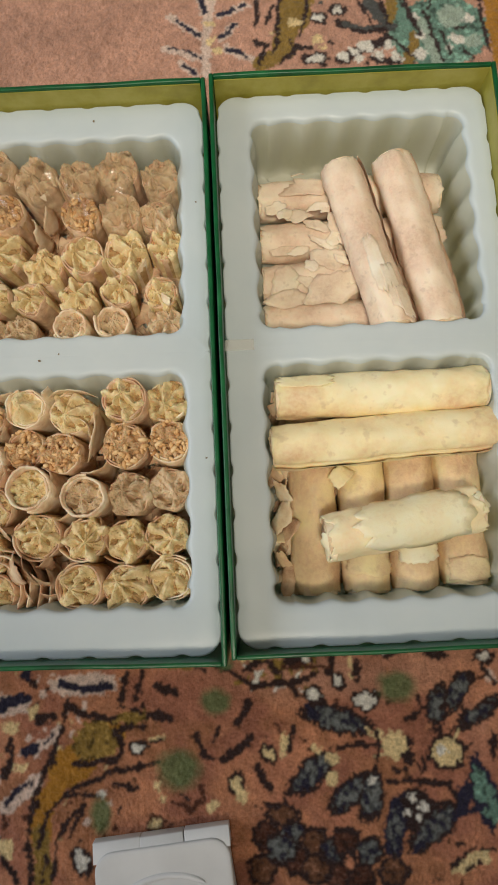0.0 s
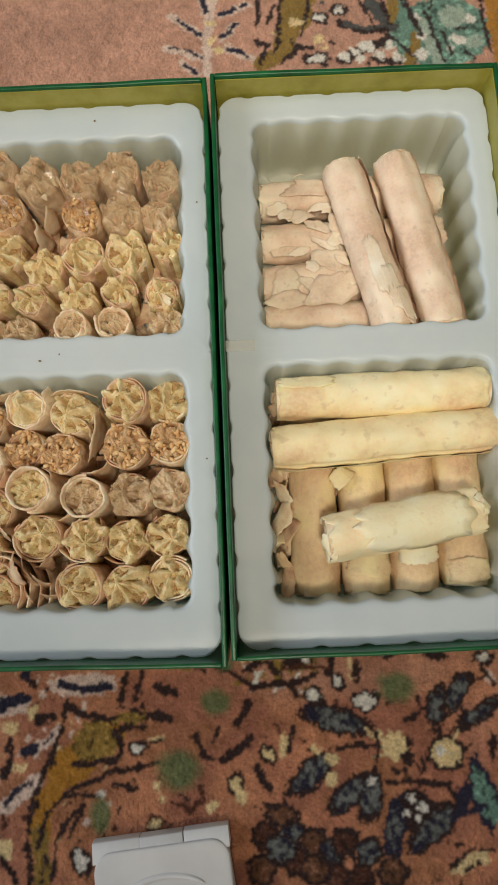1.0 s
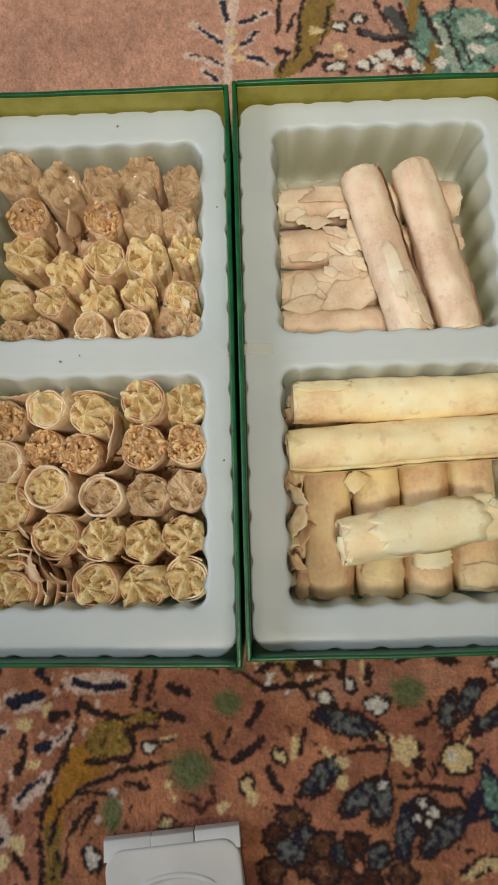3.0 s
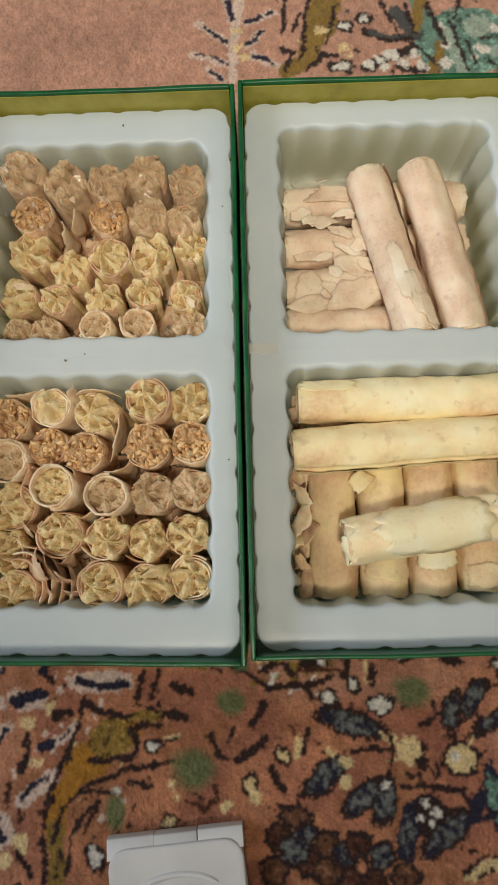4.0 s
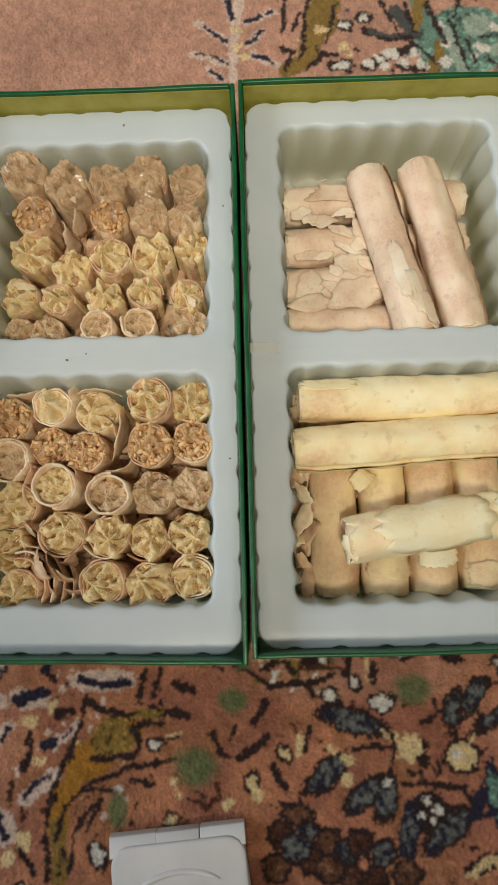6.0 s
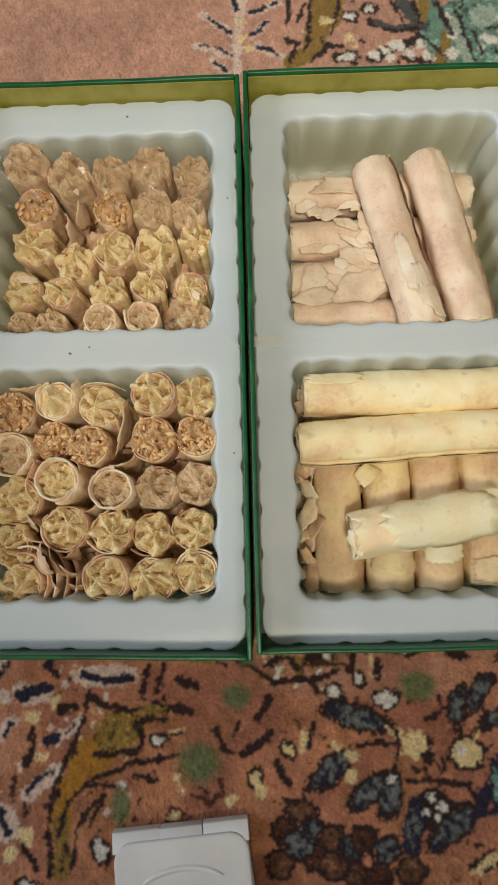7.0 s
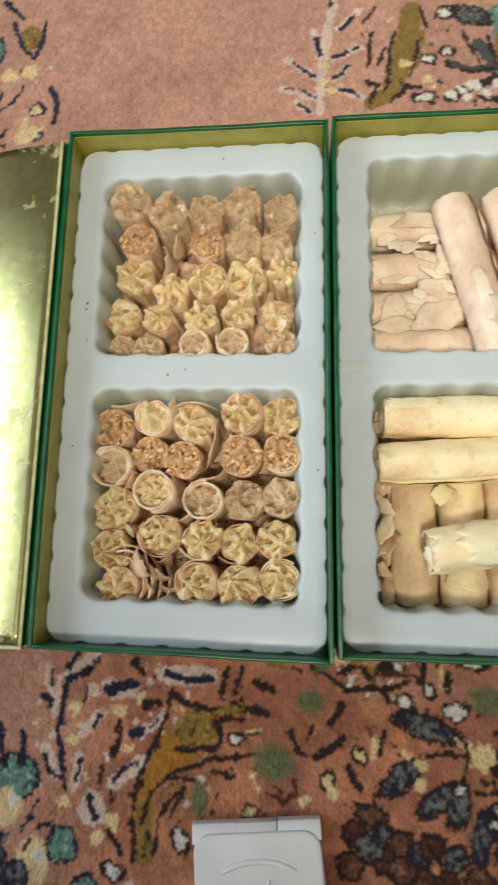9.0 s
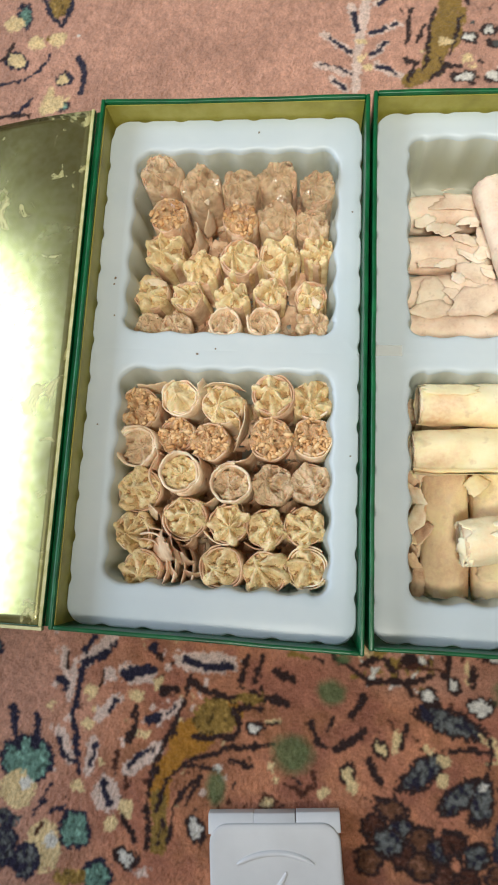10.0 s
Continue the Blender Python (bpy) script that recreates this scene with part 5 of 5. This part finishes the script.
blob(0.0340, -0.1320, 0.0068, 0.0065, 0, BROWN, DARK)
blob(0.0560, -0.1270, 0.0068, 0.0065, 0, GREY, DARK)
blob(0.0120, -0.1360, 0.0068, 0.0065, 0, UMBER, DARK)
blob(0.0630, -0.1220, 0.0068, 0.0065, 0, BROWN, DARK)
blob(0.0770, -0.1290, 0.0068, 0.0065, 0, GREY, DARK)
blob(0.0910, -0.1410, 0.0068, 0.0065, 0, UMBER, DARK)
blob(0.0570, -0.1420, 0.0068, 0.0065, 0, BROWN, DARK)
blob(0.0240, -0.1250, 0.0070, 0.0067, 0, GREY, DARK)
blob(0.0440, -0.1370, 0.0068, 0.0065, 0, UMBER, DARK)
blob(0.0710, -0.1440, 0.0068, 0.0065, 0, BROWN, DARK)
stroke((0.0590, -0.1170), (0.0700, -0.1180), 0.0031, DARK)
blob(0.0190, -0.1010, 0.0061, 0.0024, 0, DARK)
blob(0.0260, -0.1060, 0.0068, 0.0044, 0, UMBER, DARK)
blob(0.1360, -0.1380, 0.0102, 0.0041, 30, CREAM)
stroke((0.1250, -0.1400), (0.1430, -0.1300), (0.1530, -0.1320), 0.0024, DARK)
stroke((0.1320, -0.1430), (0.1430, -0.1380), 0.0020, DARK)
blob(0.1460, -0.1350, 0.0041, 0.0027, 0, CREAM)
blob(0.1590, -0.0720, 0.0027, 0.0085, 0, DARK)
blob(0.1610, -0.0320, 0.0032, 0.0043, 0, LIGHT)
stroke((0.1580, -0.0270), (0.1630, -0.0370), 0.0025, DARK)
stroke((-0.1950, -0.0220), (-0.1910, -0.0400), 0.0052, LIGHT)
stroke((-0.1910, -0.0240), (-0.1900, -0.0350), 0.0020, DARK)
stroke((-0.1960, -0.0420), (-0.1880, -0.0480), 0.0055, NAVY)
stroke((-0.1790, -0.0310), (-0.1840, -0.0590), (-0.1790, -0.0890), 0.0042, NAVY)
stroke((-0.1850, -0.0290), (-0.1880, -0.0510), 0.0047, LIGHT)
stroke((-0.1780, -0.0290), (-0.1610, -0.0130), 0.0102, LIGHT)
stroke((-0.1790, -0.0310), (-0.1650, -0.0230), 0.0055, NAVY)
stroke((-0.1790, -0.0220), (-0.1740, -0.0130), 0.0043, NAVY)
stroke((-0.1580, -0.0160), (-0.1620, -0.0200), 0.0030, NAVY)
stroke((-0.1510, -0.0350), (-0.1350, -0.0300), 0.0053, NAVY)
blob(-0.1610, -0.0370, 0.0062, 0.0051, 0, LIGHT)
blob(-0.1320, -0.0180, 0.0038, 0.0038, 0, NAVY)
blob(-0.1730, -0.0480, 0.0049, 0.0042, 0, CREAM)
blob(-0.1730, -0.0680, 0.0046, 0.0038, 0, CREAM)
blob(-0.1410, -0.0490, 0.0038, 0.0034, 0, CREAM)
stroke((-0.1670, -0.0640), (-0.1550, -0.0510), 0.0076, LIGHT)
stroke((-0.1600, -0.0600), (-0.1550, -0.0520), 0.0038, NAVY)
stroke((-0.1410, -0.0550), (-0.1430, -0.0630), 0.0030, DARK)
stroke((-0.1660, -0.0350), (-0.1670, -0.0440), 0.0023, DARK)
stroke((-0.1450, -0.0730), (-0.1450, -0.0780), 0.0038, DARK)
stroke((-0.1700, -0.0970), (-0.1680, -0.0810), 0.0082, LIGHT)
stroke((-0.1690, -0.0930), (-0.1660, -0.0810), 0.0034, NAVY)
stroke((-0.1920, -0.0740), (-0.1830, -0.0910), 0.0065, LIGHT)
stroke((-0.1920, -0.0790), (-0.1880, -0.0890), (-0.1780, -0.0930), (-0.1770, -0.1000), 0.0030, NAVY)
blob(-0.1570, -0.1110, 0.0091, 0.0114, 15, LIGHT)
stroke((-0.1600, -0.1050), (-0.1540, -0.1160), 0.0052, NAVY)
blob(-0.1770, -0.1070, 0.0042, 0.0034, 0, CREAM)
blob(-0.1430, -0.1190, 0.0048, 0.0045, 0, CREAM)
blob(-0.1520, -0.1280, 0.0047, 0.0043, 0, CREAM)
blob(-0.1520, -0.0910, 0.0019, 0.0067, 0, BROWN)
blob(-0.1450, -0.1040, 0.0019, 0.0059, 0, BROWN)
blob(-0.1990, -0.0590, 0.0031, 0.0023, 0, CREAM)
blob(-0.2130, -0.0930, 0.0160, 0.0130, 0, TEAL, NAVY)
stroke((-0.2250, -0.0620), (-0.2200, -0.0850), 0.0059, NAVY)
stroke((-0.2080, -0.0660), (-0.2080, -0.0840), 0.0057, NAVY)
blob(-0.2170, -0.1120, 0.0114, 0.0114, 0, CREAM)
blob(-0.2120, -0.1070, 0.0038, 0.0046, 0, WHITE)
stroke((-0.1940, -0.1070), (-0.2060, -0.1270), 0.0023, NAVY)
blob(-0.2220, -0.1300, 0.0089, 0.0067, 0, GREY)
blob(-0.1960, -0.1440, 0.0119, 0.0148, 0, CREAM)
blob(-0.1910, -0.1410, 0.0046, 0.0053, 0, WHITE)
blob(-0.1760, -0.1330, 0.0089, 0.0097, 0, TEAL, NAVY)
blob(-0.1590, -0.1590, 0.0087, 0.0072, 0, TEAL, NAVY)
stroke((-0.1930, -0.1230), (-0.1830, -0.1200), 0.0038, NAVY)
blob(-0.2060, -0.1540, 0.0067, 0.0082, 0, GREY, NAVY)
blob(-0.2210, -0.1460, 0.0052, 0.0089, 0, GREY, NAVY)
stroke((-0.2020, -0.1380), (-0.1980, -0.1320), 0.0026, BROWN)
blob(-0.1770, -0.1610, 0.0108, 0.0051, 0, OLIVE)
blob(-0.1410, -0.1470, 0.0054, 0.0033, -30, WHITE, DARK)
stroke((-0.1450, -0.1240), (-0.1350, -0.1360), 0.0043, DARK)
blob(-0.1300, -0.1540, 0.0051, 0.0029, 0, LIGHT)
stroke((-0.0030, 0.4100), (-0.0020, 0.4430), (0.0020, 0.4730), (0.0070, 0.5030), 0.0078, LIGHT)
stroke((-0.0300, 0.4600), (-0.0080, 0.4430), 0.0066, LIGHT)
stroke((-0.0350, 0.4320), (-0.0090, 0.4230), 0.0063, LIGHT)
stroke((-0.0210, 0.4190), (-0.0120, 0.4090), 0.0063, LIGHT)
stroke((0.0090, 0.4590), (0.0300, 0.4670), 0.0065, LIGHT)
stroke((0.0090, 0.4390), (0.0200, 0.4500), 0.0065, LIGHT)
stroke((0.0140, 0.4300), (0.0340, 0.4190), 0.0065, LIGHT)
stroke((-0.0040, 0.4630), (-0.0080, 0.4860), 0.0065, LIGHT)
stroke((0.0130, 0.4870), (0.0290, 0.5020), 0.0065, LIGHT)
stroke((0.0090, 0.5080), (0.0080, 0.5290), 0.0066, LIGHT)
stroke((-0.0240, 0.4570), (-0.0180, 0.4500), 0.0034, NAVY)
stroke((-0.0160, 0.4480), (-0.0080, 0.4430), 0.0034, NAVY)
stroke((-0.0300, 0.4320), (-0.0170, 0.4290), 0.0022, NAVY)
stroke((-0.0180, 0.4280), (-0.0070, 0.4230), 0.0030, NAVY)
stroke((-0.0190, 0.4170), (-0.0120, 0.4090), 0.0030, NAVY)
stroke((-0.0060, 0.4780), (-0.0030, 0.4640), 0.0056, NAVY)
stroke((0.0090, 0.4600), (0.0190, 0.4630), 0.0049, NAVY)
stroke((0.0240, 0.4650), (0.0290, 0.4670), 0.0031, NAVY)
stroke((0.0070, 0.4400), (0.0130, 0.4430), (0.0200, 0.4500), 0.0039, NAVY)
stroke((0.0140, 0.4300), (0.0230, 0.4270), (0.0290, 0.4220), 0.0030, NAVY)
stroke((0.0150, 0.4870), (0.0260, 0.4980), 0.0040, NAVY)
stroke((0.0060, 0.5110), (0.0080, 0.5240), 0.0040, NAVY)
blob(0.0010, 0.4530, 0.0043, 0.0034, 0, CREAM)
blob(0.0060, 0.4290, 0.0043, 0.0030, 0, CREAM)
blob(0.0010, 0.4380, 0.0039, 0.0039, 0, CREAM)
stroke((0.0560, 0.4320), (0.0640, 0.4590), (0.0730, 0.5000), 0.0177, OLIVE)
stroke((0.0380, 0.4150), (0.0600, 0.4270), 0.0121, OLIVE)
stroke((0.0710, 0.4440), (0.0800, 0.4790), 0.0069, OLIVE)
stroke((0.0390, 0.4810), (0.0360, 0.4510), 0.0034, DARK)
stroke((0.0440, 0.4500), (0.0500, 0.4660), 0.0026, DARK)
stroke((0.0580, 0.4800), (0.0540, 0.4600), (0.0510, 0.4340), 0.0035, DARK)
stroke((0.0690, 0.4390), (0.0790, 0.4740), 0.0026, DARK)
stroke((0.0350, 0.4360), (0.0430, 0.4300), 0.0043, DARK)
stroke((0.0380, 0.4150), (0.0440, 0.4320), 0.0034, DARK)
stroke((0.0540, 0.4160), (0.0680, 0.4310), 0.0034, DARK)
stroke((0.0680, 0.4270), (0.0780, 0.4280), 0.0026, DARK)
stroke((0.0620, 0.4350), (0.0640, 0.4220), 0.0026, DARK)
stroke((0.0470, 0.4230), (0.0530, 0.4330), 0.0021, DARK)
stroke((0.0850, 0.4830), (0.0790, 0.5040), 0.0030, DARK)
stroke((0.0330, 0.4910), (0.0430, 0.5060), 0.0030, DARK)
blob(0.0650, 0.4500, 0.0052, 0.0043, 0, CREAM)
blob(0.0840, 0.4530, 0.0039, 0.0031, 0, WHITE, DARK)
blob(0.1000, 0.4590, 0.0040, 0.0032, 0, WHITE, DARK)
blob(0.0800, 0.4180, 0.0060, 0.0034, 0, WHITE, DARK)
blob(0.0820, 0.4350, 0.0038, 0.0038, 0, CREAM)
stroke((0.0910, 0.4320), (0.0950, 0.4290), 0.0030, DARK)
blob(0.0870, 0.4270, 0.0026, 0.0022, 0, CREAM)
stroke((0.0990, 0.4160), (0.1330, 0.4310), (0.1480, 0.4350), 0.0095, DARK)
stroke((0.1230, 0.4150), (0.1520, 0.4110), 0.0067, DARK)
blob(0.1000, 0.4190, 0.0046, 0.0039, -20, WHITE)
blob(0.1090, 0.4220, 0.0043, 0.0037, -20, WHITE)
blob(0.1190, 0.4260, 0.0060, 0.0051, -20, WHITE)
blob(0.1280, 0.4190, 0.0052, 0.0044, -20, WHITE)
blob(0.1370, 0.4270, 0.0046, 0.0039, -20, WHITE)
blob(0.1440, 0.4330, 0.0052, 0.0044, -20, WHITE)
blob(0.1410, 0.4170, 0.0042, 0.0036, -20, WHITE)
blob(0.1470, 0.4130, 0.0030, 0.0026, -20, WHITE)
blob(0.1140, 0.4150, 0.0034, 0.0029, -20, WHITE)
stroke((0.1000, 0.4470), (0.1160, 0.4410), (0.1380, 0.4410), 0.0069, DARK)
stroke((0.1040, 0.4460), (0.1210, 0.4420), (0.1340, 0.4430), 0.0034, GREY)
blob(0.1760, 0.4360, 0.0388, 0.0302, 0, TEAL)
stroke((0.1230, 0.4660), (0.1310, 0.4510), (0.1400, 0.4430), 0.0086, GREY)
stroke((0.1410, 0.4750), (0.1510, 0.4450), (0.1610, 0.4120), 0.0103, TEAL)
stroke((0.1570, 0.4340), (0.1500, 0.4110), 0.0076, OLIVE)
stroke((0.1620, 0.4440), (0.1720, 0.4120), 0.0095, PALETEAL)
stroke((0.1460, 0.4800), (0.1390, 0.4500), 0.0086, OLIVE)
blob(0.1860, 0.4490, 0.0112, 0.0095, 0, PALETEAL)
blob(0.1990, 0.4270, 0.0084, 0.0059, 0, PALETEAL)
blob(0.1590, 0.4170, 0.0056, 0.0048, -20, WHITE)
blob(0.1880, 0.4290, 0.0052, 0.0044, -20, WHITE)
blob(0.1810, 0.4210, 0.0034, 0.0029, -20, WHITE)
blob(0.1990, 0.4470, 0.0052, 0.0044, -20, WHITE)
blob(0.1580, 0.4490, 0.0043, 0.0037, -20, WHITE)
blob(0.1610, 0.4340, 0.0039, 0.0033, -20, WHITE)
stroke((0.1130, 0.4770), (0.1200, 0.4560), (0.1270, 0.4430), 0.0034, DARK)
stroke((0.1490, 0.4700), (0.1540, 0.4520), (0.1610, 0.4350), 0.0039, DARK)
stroke((0.1660, 0.4540), (0.1760, 0.4110), 0.0030, DARK)
stroke((0.2080, 0.4720), (0.2090, 0.4410), (0.2130, 0.4170), 0.0030, DARK)
stroke((0.1760, 0.4360), (0.1830, 0.4160), 0.0026, DARK)
stroke((0.1370, 0.4350), (0.1550, 0.4150), 0.0026, DARK)
stroke((0.1870, 0.4380), (0.1980, 0.4400), 0.0022, DARK)
stroke((0.1320, 0.4710), (0.1380, 0.4450), 0.0034, DARK)
stroke((0.1760, 0.4780), (0.1700, 0.4590), 0.0030, DARK)
stroke((0.1900, 0.4200), (0.2010, 0.4120), 0.0025, DARK)
stroke((0.2180, 0.4810), (0.2200, 0.4410), (0.2220, 0.4060), 0.0150, GOLDEN)
blob(0.1550, 0.4900, 0.0265, 0.0132, 0, TEAL)
blob(0.1200, 0.4920, 0.0132, 0.0071, -20, GREY, DARK)
blob(0.0990, 0.4960, 0.0052, 0.0043, 0, WHITE, DARK)
blob(0.1900, 0.4900, 0.0176, 0.0088, 0, OLIVE, DARK)
blob(-0.2900, 0.4800, 0.0085, 0.0075, 0, CREAM)
blob(-0.2680, 0.4610, 0.0074, 0.0069, 0, CREAM)
blob(-0.2500, 0.4630, 0.0074, 0.0074, 0, CREAM)
blob(-0.2580, 0.4640, 0.0029, 0.0029, 0, OLIVE)
stroke((-0.2890, 0.4610), (-0.2900, 0.4530), 0.0034, DARK)
blob(-0.2520, 0.4970, 0.0108, 0.0128, 0, OLIVE)
stroke((-0.2690, 0.5140), (-0.2590, 0.4880), (-0.2480, 0.4760), 0.0045, NAVY)
stroke((-0.2400, 0.5120), (-0.2420, 0.4930), (-0.2470, 0.4770), 0.0039, NAVY)
stroke((-0.3020, 0.4410), (-0.2920, 0.4480), (-0.2890, 0.4600), 0.0029, DARK)
stroke((-0.2310, 0.4470), (-0.2230, 0.4290), (-0.2260, 0.4120), 0.0048, NAVY)
stroke((-0.2990, 0.4190), (-0.2760, 0.4250), (-0.2620, 0.4330), (-0.2550, 0.4490), 0.0029, NAVY)
blob(-0.2480, 0.4010, 0.0122, 0.0066, 25, CREAM)
blob(-0.2510, 0.4100, 0.0038, 0.0067, 0, CREAM)
blob(-0.2400, 0.4040, 0.0066, 0.0028, 30, CREAM)
stroke((-0.2960, 0.3880), (-0.2770, 0.3940), (-0.2660, 0.4070), 0.0034, NAVY)
stroke((-0.2910, 0.3910), (-0.2670, 0.3910), 0.0038, DARK)
blob(-0.2340, 0.4660, 0.0025, 0.0010, 0, WHITE)
blob(-0.2930, 0.5260, 0.0102, 0.0071, 0, CREAM)
stroke((-0.2790, 0.5370), (-0.2620, 0.5190), 0.0040, NAVY)
# dyed wool bleeds a little from knot to knot
for axis in (0, 1):
    dye_and_shade = 0.5 * dye_and_shade + 0.25 * (np.roll(dye_and_shade, 1, axis) + np.roll(dye_and_shade, -1, axis))
dye_and_shade *= (1 + 0.15 * smooth_noise(0.0013, 21) + 0.15 * smooth_noise(0.004, 22) + 0.05 * dice.uniform(-1, 1, GX.shape))[..., None]
pile = -0.0010 + 0.0005 * smooth_noise(0.0014, 31) + 0.0004 * smooth_noise(0.006, 32) + 0.0003 * dice.uniform(-1, 1, GX.shape)
ni, nj = GX.shape
idx = np.arange(ni * nj).reshape(ni, nj)
quads = np.stack((idx[:-1, :-1], idx[1:, :-1], idx[1:, 1:], idx[:-1, 1:]), -1).reshape(-1, 4)
me = bpy.data.meshes.new("carpet")
me.vertices.add(ni * nj)
me.vertices.foreach_set("co", np.stack((GX, GY, pile), -1).astype(np.float32).ravel())
me.loops.add(quads.size)
me.loops.foreach_set("vertex_index", quads.astype(np.int32).ravel())
me.polygons.add(len(quads))
me.polygons.foreach_set("loop_start", np.arange(0, quads.size, 4, dtype=np.int32))
me.update(calc_edges=True)
me.shade_smooth()
# holds the woven pattern together with the painted dimming of the near end
att = me.color_attributes.new("dye_and_shade", "FLOAT_COLOR", "POINT")
att.data.foreach_set("color", np.concatenate((np.clip(dye_and_shade, 0, 1), np.ones((ni, nj, 1))), -1).astype(np.float32).ravel())
RUG = Mat("woven_wool_pile", lin(180, 126, 100), 0.95, 0.0, Sheen_Weight=0.15, Sheen_Roughness=0.5, Specular_IOR_Level=0.15)
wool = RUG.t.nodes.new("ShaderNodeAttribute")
wool.attribute_name = "dye_and_shade"
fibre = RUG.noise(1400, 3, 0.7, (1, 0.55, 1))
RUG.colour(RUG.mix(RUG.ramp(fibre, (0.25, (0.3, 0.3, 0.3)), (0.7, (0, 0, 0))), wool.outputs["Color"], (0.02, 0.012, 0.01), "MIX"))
RUG.bump(fibre, 0.0012, 0.8)
me.materials.append(RUG.m)
rug = tagged(new("carpet", me), "patterned wool carpet in salmon with navy, gold and teal sprigs", "carpet")
base = mesh_object("carpet_backing", box_bm(-1.1, 1.0, -0.8, 1.3, FLOOR_Z, -0.004), BACKING, rug, smooth=False, label="woven brown backing")
